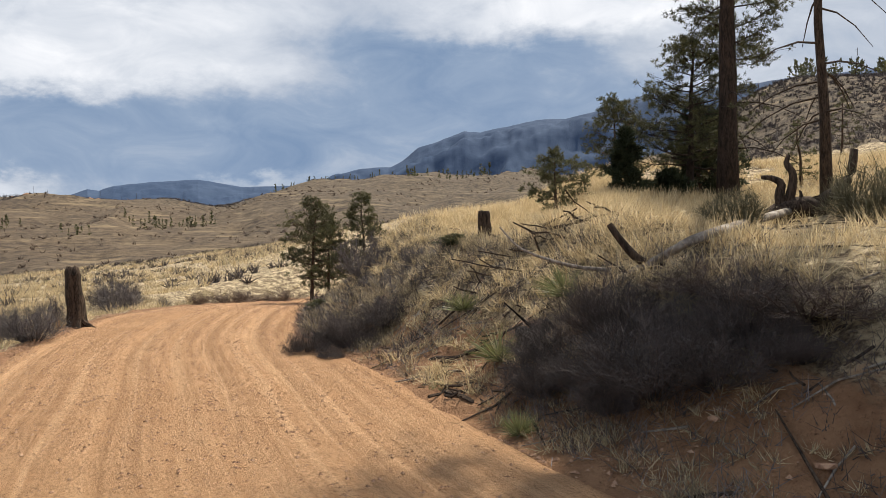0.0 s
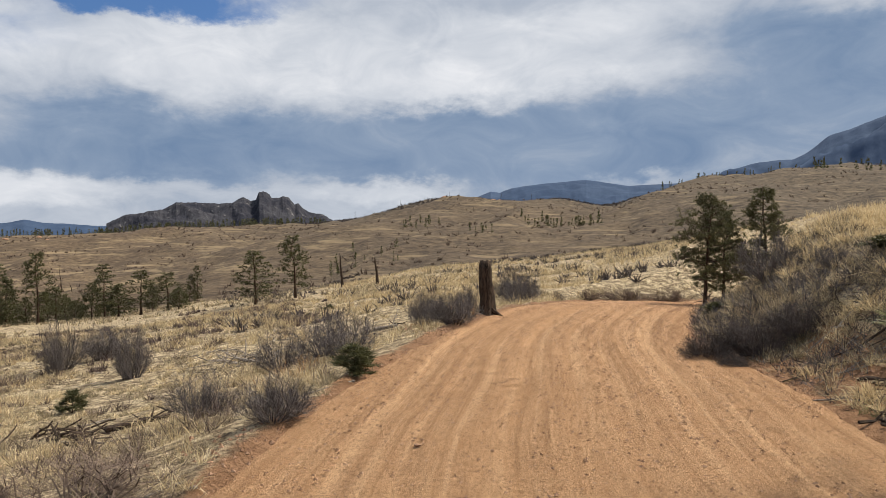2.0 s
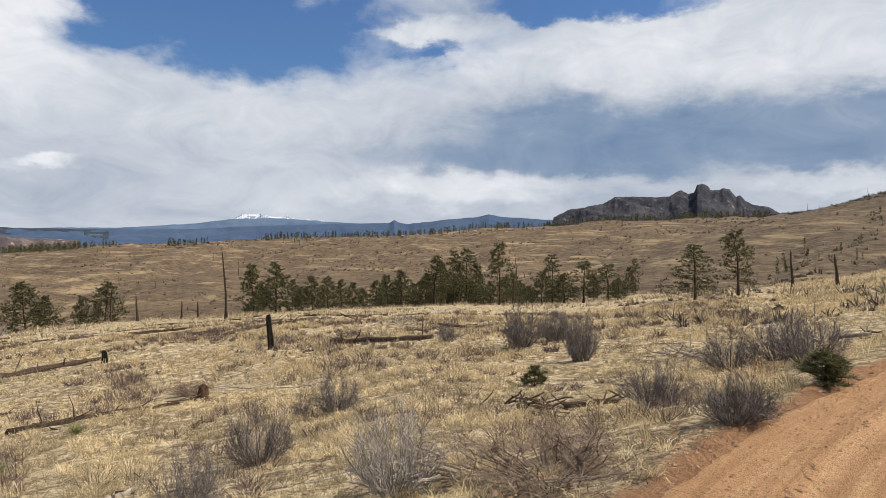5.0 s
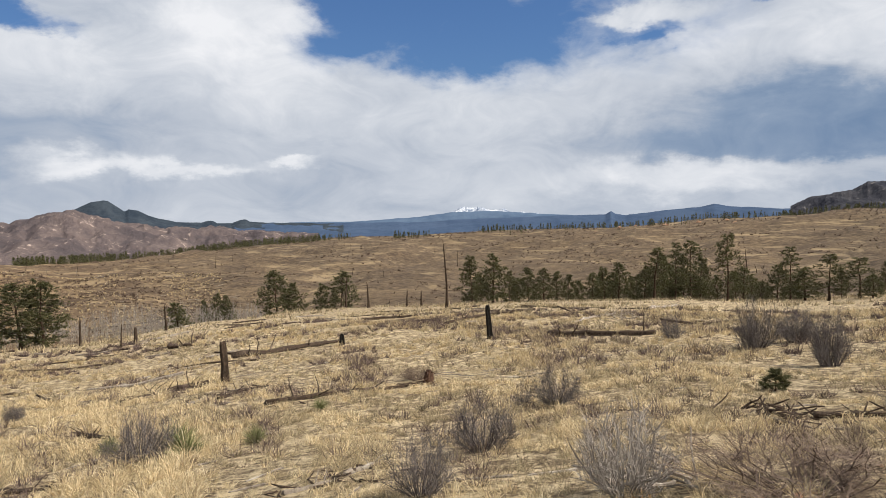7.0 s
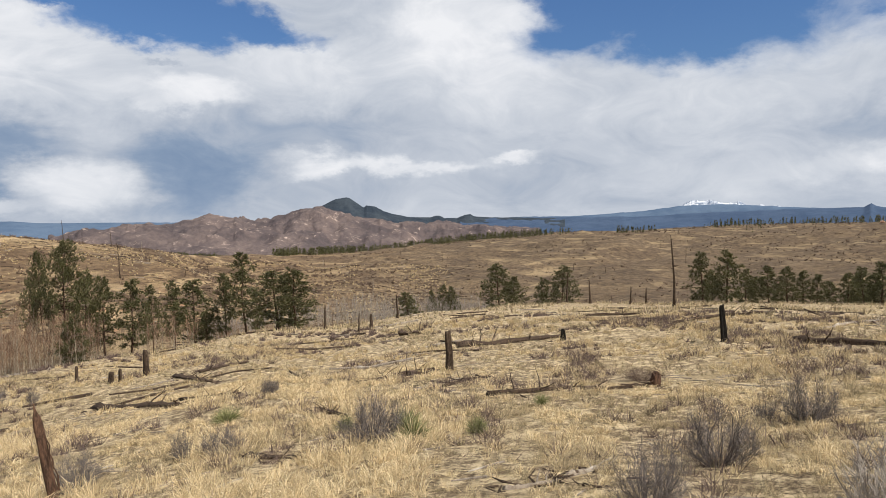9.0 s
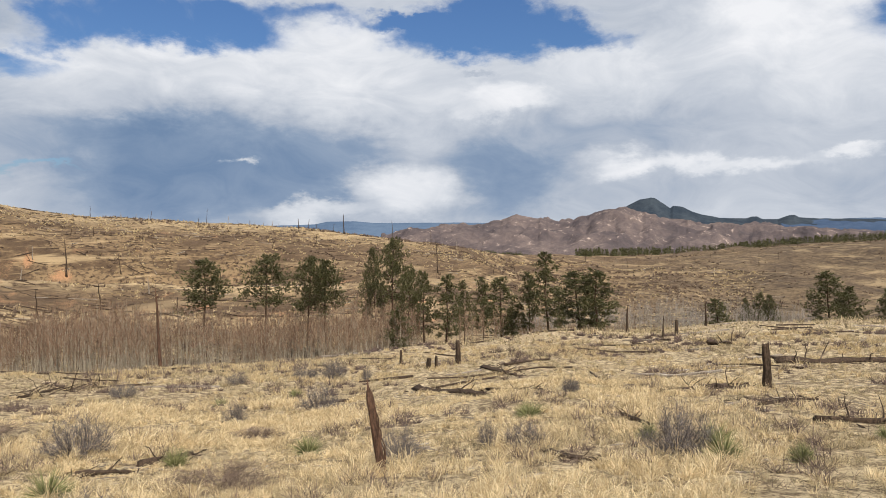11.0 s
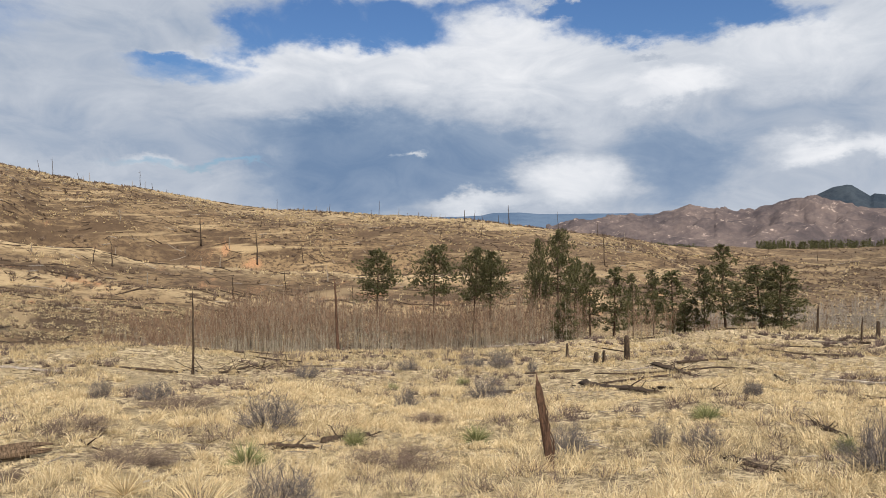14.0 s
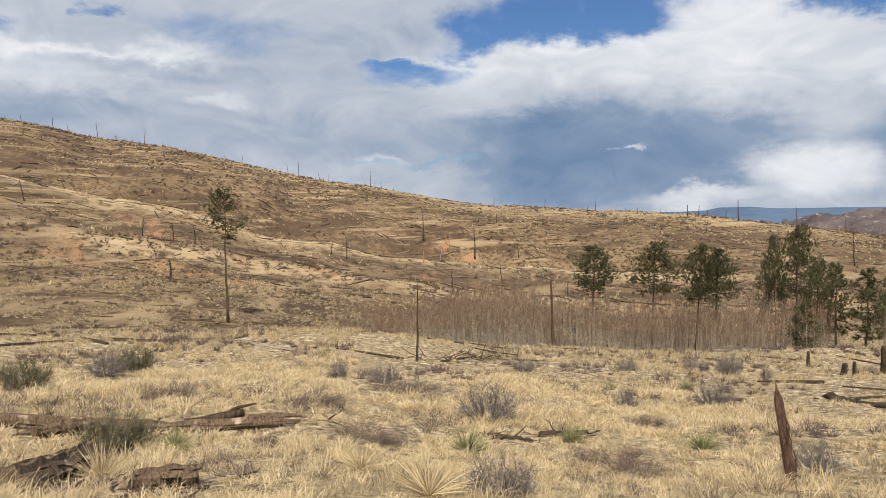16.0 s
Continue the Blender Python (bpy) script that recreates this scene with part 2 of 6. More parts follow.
SKY_R = np.array((250, 250, 260, 800, 900, 900, 900, 620, 600, 600, 680, 730, 750, 750, 750, 720, 680, 520, 290, 270, 280, 300, 320, 330, 340, 300, 280))
SKY_Z = np.array((40, 45, 43, 58, 66, 71, 62, 23, 26, 31, 14, 10.5, 5.5, -4, -10.2, -19, -27, -21, -8, 1.2, 5.5, 17.5, 32.5, 42, 46, 40, 40))
# middle line of the dirt road, and its half width
ROAD = np.array(((20, -20), (12.5, -13), (6.6, -7), (2.05, -2.0), (-1.55, 4.4), (-3.05, 7.9), (-4.25, 10.9), (-4.85, 13.4), (-5.2, 16.2), (-5.5, 19.2),
                 (-5.1, 22.6), (-3.2, 26.5), (1, 30), (8, 33), (20, 36)))
ROAD_HALF = 2.45


def curve_points(points, count):
    """A Catmull-Rom curve through points."""
    p = np.vstack((2 * points[0] - points[1], points, 2 * points[-1] - points[-2]))
    s = np.linspace(0, len(points) - 1 - 1e-6, count)
    k = s.astype(int)
    u = (s - k)[:, None]
    a, b, c, d = p[k], p[k + 1], p[k + 2], p[k + 3]
    return 0.5 * (2 * b + (c - a) * u + (2 * a - 5 * b + 4 * c - d) * u ** 2 + (3 * b - a - 3 * c + d) * u ** 3)


ROAD_LINE = curve_points(ROAD, 120)


def road_frame(x, y):
    """Distance to the right of the road's middle line, the height of the road there, and the half width."""
    x, y = np.asarray(x, float), np.asarray(y, float)
    a, d = ROAD_LINE[:-1], np.diff(ROAD_LINE, axis=0)
    dd = (d ** 2).sum(1)
    off, row = np.zeros(x.shape), np.zeros(x.shape, int)
    for k in range(0, len(x), 3000):
        px, py = x[k:k + 3000, None] - a[None, :, 0], y[k:k + 3000, None] - a[None, :, 1]
        u = np.clip((px * d[:, 0] + py * d[:, 1]) / dd, 0, 1)
        ex, ey = px - u * d[:, 0], py - u * d[:, 1]
        e = np.hypot(ex, ey)
        near = e.argmin(1)
        at = np.arange(len(near))
        side = np.where(ex[at, near] * d[near, 1] - ey[at, near] * d[near, 0] > 0, 1.0, -1.0)
        off[k:k + 3000], row[k:k + 3000] = e[at, near] * side, near
    yy = ROAD_LINE[row, 1]
    drop = -0.055 * np.maximum(0, yy - 15.0) ** 1.15 
    half = ROAD_HALF - 0.5 * smooth(yy, 6, 13)
    return off, drop, half


KNOTS = np.concatenate((BEARING, BEARING[:1] + 360))
SLOPES = {}


def by_bearing(az, table):
    """Periodic, smooth reading of one of the tables."""
    if id(table) not in SLOPES:
        slope = (np.roll(table, -1) - np.roll(table, 1)) / ((np.roll(BEARING, -1) - np.roll(BEARING, 1)) % 360)
        SLOPES[id(table)] = np.concatenate((table, table[:1])).astype(float), np.concatenate((slope, slope[:1])) * 0.8
    t, m = SLOPES[id(table)]
    az = (az + 60) % 360 - 60
    k = np.clip(np.searchsorted(KNOTS, az, side="right") - 1, 0, len(KNOTS) - 2)
    w = KNOTS[k + 1] - KNOTS[k]
    u = (az - KNOTS[k]) / w
    return t[k] * (2 * u ** 3 - 3 * u ** 2 + 1) + w * m[k] * (u ** 3 - 2 * u ** 2 + u) + t[k + 1] * (3 * u ** 2 - 2 * u ** 3) + w * m[k + 1] * (u ** 3 - u ** 2)


def land(x, y):
    """Height of the ground."""
    x, y = np.asarray(x, float), np.asarray(y, float)
    r = np.hypot(x, y)
    az = np.degrees(np.arctan2(-x, y))
    br, bz, dr, dz = (by_bearing(az, t) for t in (BROW_R, BROW_Z, DIP_R, DIP_Z))
    rr, rz, sr, sz = (by_bearing(az, t) for t in (RISE_R, RISE_Z, SKY_R, SKY_Z))
    zero = np.zeros_like(r)
    R = np.stack((zero - 40, zero, br, dr, rr, sr, sr * 1.55, zero + 4900))
    Z = np.stack((zero, zero, bz, dz, rz, sz, sz - 32, zero - 95))
    secant = np.diff(Z, axis=0) / np.diff(R, axis=0)
    tangent = np.zeros_like(R)
    for k in range(1, 7):
        a, b = secant[k - 1], secant[k]
        mean = np.where(a * b > 0, 2 * a * b / np.where(np.abs(a + b) < 1e-9, 1e-9, a + b), 0)
        tangent[k] = mean
    tangent[1] = secant[1]
    tangent[2] = secant[1] * 0.75
    tangent[5] = secant[4] * 0.5
    z = zero.copy()
    for k in range(7):
        inside = (r >= R[k]) & ((r < R[k + 1]) | (k == 6))
        w = R[k + 1] - R[k]
        u = np.clip((r - R[k]) / w, 0, 1)
        h = Z[k] * (2 * u ** 3 - 3 * u ** 2 + 1) + w * tangent[k] * (u ** 3 - 2 * u ** 2 + u) + Z[k + 1] * (3 * u ** 2 - 2 * u ** 3) + w * tangent[k + 1] * (u ** 3 - u ** 2)
        z = np.where(inside, h, z)
    # gullies and hummocks, larger further off, least on the skyline
    far = smooth(r, 60, 200)
    quiet = 1 - 0.75 * np.exp(-((r - sr) / (0.16 * sr)) ** 2)
    gully = 1 - np.abs(fbm(az * 0.11 + r * 0.0022, r * 0.006, 3)) * 1.5
    z = z + far * quiet * (fbm(x / 60, y / 60, 4) * 2.2 * np.minimum(r / 250, 2.2) + gully * 2.6 * np.minimum(r / 260, 2.0) - 1.5)
    z = z + (1 - far) * fbm(x / 9, y / 9, 3) * 0.22 * smooth(r, 6, 22) + fbm(x / 1.1, y / 1.1, 3) * 0.035 * smooth(r, 2, 6) * (1 - smooth(r, 80, 120))
    # a shoulder stands before the burnt hill, with a shallow hollow behind it
    turn = smooth(az % 360, 126, 146) * (1 - smooth(az % 360, 205, 225))
    z = z - turn * 6.5 * np.exp(-((r - rr * 1.17 - 4) / (0.11 * rr)) ** 2) + turn * 1.6 * np.exp(-((r - rr) / 9) ** 2)
    z = z + turn * 1.1 * np.exp(-((r - rr * 0.72 - 3 * vnoise(az * 0.2, az * 0)) / 5) ** 2)
    # the meadow falls away faster beside the road
    z = z - 0.5 * smooth(r, 4, 12) * (1 - smooth(r, 24, 44)) * smooth(az % 360, 62, 85) * (1 - smooth(az % 360, 185, 205))
    # the cutting that the road lies in
    close = r < 70
    if np.any(close):
        off, road_z, half = road_frame(x[close], y[close])
        s = off - half
        bank = 0.60 * smooth(s, 0.0, 2.2) * np.exp(-np.maximum(0, s - 2.6) / 6) * (off > 0)
        bank = bank + (off > 0) * smooth(s, 0.2, 1.2) * (fbm(x[close] * 1.3, y[close] * 1.3, 3) * 0.13 + fbm(x[close] * 4.1, y[close] * 4.1, 2) * 0.05) * np.exp(-np.maximum(0, s - 3) / 4)
        shoulder = 0.09 * np.exp(-((s - 0.25) / 0.3) ** 2) + 0.11 * np.exp(-((-off - half - 0.2) / 0.28) ** 2)
        shoulder = shoulder * (0.7 + 0.5 * vnoise(x[close] * 2.1, y[close] * 2.1))
        blend = smooth(np.abs(off) - half, -0.05, 3.0)
        z[close] = (road_z - 0.06) * (1 - blend) + (z[close]) * blend + bank + shoulder
    return z


def ground_z(x, y):
    return float(land(np.array([x]), np.array([y]))[0])
# terrain-end


# ---------------------------------------------------------------- materials
def material(name):
    m = bpy.data.materials.new(name)
    m.use_nodes = True
    m.node_tree.nodes.clear()
    return m, Nodes(m.node_tree)


def finish(N, colour, rough=0.9, bump=None, strength=0.4, distance=0.02, spec=0.25, extra=None):
    ins = {"Base Color": colour, "Roughness": rough, "Specular IOR Level": spec}
    ins.update(extra or {})
    s = N.add("ShaderNodeBsdfPrincipled", ins)
    if bump is not None:
        b = N.add("ShaderNodeBump", {"Height": bump, "Strength": strength, "Distance": distance})
        N.put(s.inputs["Normal"], b.outputs[0])
    N.add("ShaderNodeOutputMaterial", {0: s.outputs[0]})


def here(N):
    return N.add("ShaderNodeNewGeometry").outputs["Position"]


def ground_material():
    m, N = material("dry_meadow")
    p = here(N)
    n1, n2, n3 = N.noise(p, 0.35, 6, 0.6), N.noise(p, 3.4, 7, 0.68), N.noise(p, 24, 6, 0.7)
    n5 = N.noise(p, 9.0, 6, 0.7)
    n4 = N.noise(N.vec("MULTIPLY", p, (1, 1, 2.0)), 0.06, 7, 0.62)
    straw = N.mix(N.step(n2, 0.3, 0.72), (0.46, 0.365, 0.230), (0.71, 0.585, 0.39))
    litter = N.mix(N.step(n3, 0.35, 0.65), (0.075, 0.055, 0.040), (0.30, 0.225, 0.145))
    near = N.mix(N.step(N.math("ADD", N.math("MULTIPLY", n2, 0.45), N.math("ADD", N.math("MULTIPLY", n5, 0.35), N.math("MULTIPLY", n3, 0.2))), 0.45, 0.56), litter, straw)
    sage = N.mix(N.step(n1, 0.52, 0.72), near, N.mix(n3, (0.28, 0.222, 0.135), (0.46, 0.36, 0.215)))
    # distant slopes: burnt brown ground between straw-coloured grass
    soilness = N.add("ShaderNodeAttribute", attribute_name="soil").outputs["Fac"]
    farness = N.add("ShaderNodeAttribute", attribute_name="far").outputs["Fac"]
    n6 = N.noise(p, 0.018, 7, 0.64)
    ledges = N.noise(N.vec("MULTIPLY", p, (0.05, 0.05, 1.0)), 0.75, 6, 0.62, 0.4)
    hill = N.mix(N.step(N.math("ADD", n4, N.math("MULTIPLY", N.math("SUBTRACT", n1, 0.5), 0.6)), 0.40, 0.60), (0.090, 0.059, 0.037), (0.23, 0.160, 0.092))
    hill = N.mix(N.step(N.noise(p, 0.9, 5, 0.65), 0.50, 0.60), hill, (0.070, 0.046, 0.031))
    hill = N.mix(N.step(N.noise(p, 0.22, 6, 0.7), 0.53, 0.66, 0, 0.75), hill, (0.068, 0.045, 0.031))
    hill = N.mix(N.step(ledges, 0.52, 0.64, 0, 0.7), hill, (0.40, 0.30, 0.18))
    hill = N.mix(N.math("MULTIPLY", N.add("ShaderNodeAttribute", attribute_name="pale").outputs["Fac"], N.step(N.noise(p, 0.5, 5, 0.65), 0.38, 0.56)), hill, (0.56, 0.43, 0.26))
    hill = N.mix(N.step(n6, 0.48, 0.62, 0, 0.45), hill, (0.105, 0.070, 0.046))
    scrub = N.mix(N.step(N.math("ADD", N.math("MULTIPLY", n1, 0.5), N.math("MULTIPLY", n2, 0.5)), 0.42, 0.58), (0.034, 0.028, 0.024), (0.122, 0.097, 0.070))
    scrub = N.mix(N.step(ledges, 0.55, 0.66, 0, 0.5), scrub, (0.215, 0.165, 0.104))
    hill = N.mix(N.add("ShaderNodeAttribute", attribute_name="scrub").outputs["Fac"], hill, scrub)
    base = N.mix(farness, sage, hill)
    soil = N.mix(N.step(n2, 0.3, 0.7), (0.235, 0.127, 0.070), (0.40, 0.232, 0.132))
    soil = N.mix(N.step(n3, 0.55, 0.75), soil, (0.12, 0.06, 0.035))
    edge = N.step(N.math("ADD", soilness, N.math("MULTIPLY", N.math("SUBTRACT", n2, 0.5), 0.9)), 0.35, 0.6)
    finish(N, N.mix(edge, base, soil), 0.95, N.math("ADD", n3, N.math("ADD", n5, N.math("MULTIPLY", n2, 1.5))), 1.0, 0.08, 0.1)
    return m


def road_material():
    m, N = material("graded_dirt")
    p = here(N)
    along = N.add("ShaderNodeAttribute", attribute_name="across").outputs["Vector"]
    n0, n1, n2, n3 = N.noise(p, 0.5, 5), N.noise(p, 4.0, 6, 0.65), N.noise(p, 34, 4, 0.7), N.noise(p, 120, 3, 0.7)
    streak = N.noise(N.vec("MULTIPLY", along, (5.5, 0.5, 0)), 2.0, 8, 0.75, 0.3)
    c = N.mix(N.step(N.math("ADD", N.math("MULTIPLY", streak, 0.6), N.math("MULTIPLY", n1, 0.4)), 0.34, 0.66), (0.45, 0.252, 0.130), (0.62, 0.380, 0.208))
    bands = N.noise(N.vec("MULTIPLY", along, (2.6, 0.03, 0)), 2.0, 6, 0.65)
    c = N.mix(N.step(bands, 0.50, 0.60, 0, 0.75), c, (0.68, 0.43, 0.245))
    c = N.mix(N.step(bands, 0.47, 0.37, 0, 0.7), c, (0.37, 0.205, 0.105))
    c = N.mix(N.math("MULTIPLY", N.step(n1, 0.42, 0.70), 0.35), c, (0.42, 0.245, 0.132))
    c = N.mix(N.step(n0, 0.48, 0.75, 0, 0.55), c, (0.45, 0.255, 0.128))
    c = N.mix(N.step(n2, 0.54, 0.63, 0, 0.6), c, (0.235, 0.135, 0.076))
    c = N.mix(N.step(n3, 0.53, 0.62, 0, 0.9), c, (0.17, 0.098, 0.056))
    c = N.mix(N.step(N.noise(p, 150, 2, 0.6), 0.64, 0.72, 0, 0.8), c, (0.56, 0.40, 0.26))
    grain = N.math("ADD", N.math("MULTIPLY", n2, 0.6), N.math("ADD", n3, N.math("MULTIPLY", streak, 0.8)))
    finish(N, c, 0.95, grain, 1.0, 0.03, 0.1)
    return m


def slope_material(name, low, high, pale, scale, pale_at=0.62, relief=0.45):
    m, N = material(name)
    p = here(N)
    n1, n2 = N.noise(p, scale, 7, 0.62), N.noise(N.vec("MULTIPLY", p, (1, 1, 0.35)), scale * 6, 8, 0.7)
    c = N.mix(N.step(N.math("ADD", N.math("MULTIPLY", n1, 0.6), N.math("MULTIPLY", n2, 0.4)), 0.4, 0.6), low, high)
    c = N.mix(N.step(n2, pale_at, pale_at + 0.12), c, pale)
    finish(N, c, 0.95, n2, relief, 0.10 / scale, 0.05)
    return m


GROUND, DIRT = ground_material(), road_material()


# ---------------------------------------------------------------- building helpers
def mesh_of(name, verts, faces, mats=(), smooth_shading=False):
    """A mesh from an array of vertices and a list of arrays (or one array, or rows) of faces."""
    me = bpy.data.meshes.new(name)
    verts = np.asarray(verts, np.float32).reshape(-1, 3)
    groups = [faces] if isinstance(faces, np.ndarray) else [np.asarray(f, int).reshape(-1, np.shape(f)[-1]) for f in faces]
    corners = np.concatenate([g.ravel() for g in groups]).astype(np.int32)
    sizes = np.concatenate([np.full(len(g), g.shape[1]) for g in groups])
    me.vertices.add(len(verts))
    me.vertices.foreach_set("co", verts.ravel())
    me.loops.add(len(corners))
    me.loops.foreach_set("vertex_index", corners)
    me.polygons.add(len(sizes))
    me.polygons.foreach_set("loop_start", np.concatenate(([0], np.cumsum(sizes)[:-1])).astype(np.int32))
    me.polygons.foreach_set("use_smooth", np.full(len(sizes), smooth_shading))
    for mt in mats:
        me.materials.append(mt)
    me.update(calc_edges=True)
    me.validate()
    return me


def sheet_faces(rows, cols, wrap=False):
    """Quads of a grid of rows x cols vertices."""
    a = np.arange(rows - 1)[:, None] * cols
    b = np.arange(cols if wrap else cols - 1)[None, :]
    n = (b + 1) % cols
    return np.stack((a + b, a + n, a + cols + n, a + cols + b), -1).reshape(-1, 4)


def attribute(me, name, values):
    at = me.attributes.new(name, "FLOAT", "POINT")
    at.data.foreach_set("value", np.asarray(values, np.float32))


# ---------------------------------------------------------------- ground
AZS = np.concatenate((np.arange(-62, 200, 0.42), np.arange(200, 298, 2.0)))
RADII = np.concatenate(([0.0], np.geomspace(0.6, 40, 140), np.geomspace(40.6, 4900, 125)))
GA, GR = np.meshgrid(np.radians(AZS), RADII)
GX, GY = -np.sin(GA) * GR, np.cos(GA) * GR
GZ = land(GX.ravel(), GY.ravel())
ground = new("ground", mesh_of("ground", np.stack((GX.ravel(), GY.ravel(), GZ), 1), sheet_faces(len(RADII), len(AZS), True)[:, ::-1], [GROUND], True))
tagged(ground, "dry grassy meadow, road cutting and burnt hills of straw-coloured grass and red soil", "ground", kind="structure")
gx, gy = GX.ravel(), GY.ravel()
gr, ga = np.hypot(gx, gy), (np.degrees(np.arctan2(-gx, gy)) + 60) % 360 - 60
soil = np.zeros(len(gx))
close = gr < 60
g_off, g_rz, g_half = road_frame(gx[close], gy[close])
soil[close] = np.maximum((0.85 - 0.27 * smooth(gy[close], 5.5, 9)) * np.exp(-np.maximum(0, g_off - g_half - 1.1) / 0.5) * (g_off > 0), (0.9 - 0.75 * smooth(ga[close], 105, 125)) * np.exp(-np.maximum(0, -g_off - g_half) / 0.35) * (g_off < 0))
hill_side = smooth(ga, 118, 140) * (1 - smooth(ga, 215, 235))
burnt = smooth(ga, 90, 118) * (1 - smooth(ga, 205, 225)) * smooth(gr, 66, 90)
soil = np.maximum(soil, burnt * (0.13 + 0.16 * hill_side * np.exp(-((gr - 78) / 36) ** 2) + 0.27 * fbm(gx / 5, gy / 5, 4, 0.75)) * (1 - 0.45 * smooth(gr, 170, 300)))
attribute(ground.data, "soil", np.clip(soil, 0, 1))
attribute(ground.data, "far", smooth(gr, 45, 120) * (1 - hill_side) + smooth(gr, 36, 52) * hill_side)
g_rise = by_bearing(ga, RISE_R)
wander = 4 * vnoise(ga * 0.21, ga * 0 + 3)
attribute(ground.data, "pale", hill_side * np.clip(np.exp(-((gr - g_rise - 1 - wander) / 6) ** 2) + 0.8 * np.exp(-((gr - g_rise * 0.72 - wander) / 5) ** 2)
                                                   + 0.7 * np.exp(-((gr / by_bearing(ga, SKY_R) - 0.97) / 0.05) ** 2), 0, 1))
crest_brush = np.exp(-((gr / by_bearing(ga, SKY_R) - 1.0) / 0.16) ** 2) * smooth(ga, 8, 18) * (1 - smooth(ga, 37, 44))
attribute(ground.data, "scrub", smooth(gr, 40, 60) * np.clip(0.85 - 0.15 * smooth(ga, 5, 20) - 0.15 * smooth(ga, 40, 60) - 0.42 * smooth(ga, 98, 116) + 0.6 * crest_brush, 0, 1))

# ---------------------------------------------------------------- road
line = curve_points(ROAD, 420)
heading = np.gradient(line, axis=0)
heading /= np.linalg.norm(heading, axis=1)[:, None]
right = np.stack((heading[:, 1], -heading[:, 0]), 1)
travel = np.concatenate(([0], np.cumsum(np.linalg.norm(np.diff(line, axis=0), axis=1))))
across = np.linspace(-1, 1, 61)
_, rz, rhalf = road_frame(line[:, 0], line[:, 1])
S = across[None, :] * (rhalf[:, None] + 0.12)
RX, RY = line[:, 0:1] + right[:, 0:1] * S, line[:, 1:2] + right[:, 1:2] * S
wobble = 0.12 * vnoise(travel * 0.16, travel * 0)[:, None]
ruts = sum(-1.7 * d * np.exp(-((S - c - wobble) / w) ** 2) for c, w, d in ((-1.62, .13, .028), (-1.15, .1, .014), (-0.35, .14, .022), (0.2, .1, .012), (0.62, .12, .02), (1.35, .15, .022), (1.75, .1, .016), (-2.02, .12, .02)))
RZ = rz[:, None] + 0.0 + 0.04 * (1 - across[None, :] ** 2) + ruts + 0.012 * fbm(RX * 3, RY * 3, 3) - 0.05 * smooth(np.abs(across)[None, :], 0.93, 1.0)
road = new("road", mesh_of("road", np.stack((RX.ravel(), RY.ravel(), RZ.ravel()), 1), sheet_faces(len(line), len(across)), [DIRT], True))
tagged(road, "graded orange dirt road with curving tyre tracks", "dirt road", kind="structure")
at = road.data.attributes.new("across", "FLOAT_VECTOR", "POINT")
at.data.foreach_set("vector", np.stack((np.broadcast_to(S - wobble, RX.shape).ravel(), np.broadcast_to(travel[:, None], RX.shape).ravel(), RX.ravel() * 0), 1).astype(np.float32).ravel())


# ---------------------------------------------------------------- distant ranges
def mountain(name, label, mat, crest, near, far, foot, rough, seed, spread=2.0, peaky=0.35, jag=0.0, crags=0.0):
    """A range whose crest runs through (bearing, elevation angle) pairs, between two distances."""
    az0, el0 = np.array([c[0] for c in crest], float), np.array([c[1] for c in crest], float)
    a = np.linspace(az0[0] - spread, az0[-1] + spread, 420)
    el = np.interp(a, az0, el0, left=el0[0] - 1.2, right=el0[-1] - 1.2)
    el = el + rough * 0.10 * fbm(a * 1.3 + seed, a * 0 + seed, 4) + jag * np.abs(fbm(a * 4.3 + seed, a * 0 - seed, 4))
    mid = (near + far) / 2
    top = 1.7 + np.tan(np.radians(el)) * mid
    depth = np.linspace(0, 1, 73)
    shape = np.where(depth < 0.5, smooth(depth, 0, 0.5) * (1 - peaky) + peaky * depth * 2, 1 - smooth(depth, 0.5, 1))
    A, D = np.meshgrid(a, depth)
    Rr = near + (far - near) * D
    x, y = -np.sin(np.radians(A)) * Rr, np.cos(np.radians(A)) * Rr
    grain = 0.16 * mid
    spurs = 1 - np.abs(fbm(x / grain + seed, y / grain - seed, 5)) * 1.4
    h = foot + (top - foot)[None, :] * shape[:, None]
    body = np.sin(np.pi * np.clip(D, 0, 1)) * (1 - np.exp(-((D - 0.5) / 0.09) ** 2) * 0.92)
    ribs = 1 - np.abs(fbm(x / (0.045 * mid) - seed, y / (0.045 * mid) + seed, 4)) * 1.6
    h = h + (top - foot).max() * (rough * 0.34 * (spurs - 0.5) + crags * (ribs - 0.4)) * body
    ob = new(name, mesh_of(name, np.stack((x.ravel(), y.ravel(), h.ravel()), 1), sheet_faces(len(depth), len(a))[:, ::-1], [mat], True))
    return tagged(ob, label, "mountain", kind="structure")


# blue haze and cloud shade are mixed into this forest's base colour
HAZED_FOREST = slope_material("haze_blue_forest", (0.038, 0.062, 0.115), (0.054, 0.082, 0.140), (0.066, 0.094, 0.150), 0.005, 0.80, 0.15)
# aerial haze of the farthest ranges, put into the base colour
HAZE_TINTED = slope_material("haze_tinted_range", (0.062, 0.098, 0.165), (0.085, 0.125, 0.195), (0.105, 0.145, 0.21), 0.003, 0.7, 0.2)
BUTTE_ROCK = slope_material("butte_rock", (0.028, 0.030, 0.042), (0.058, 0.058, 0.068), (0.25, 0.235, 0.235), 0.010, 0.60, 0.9)
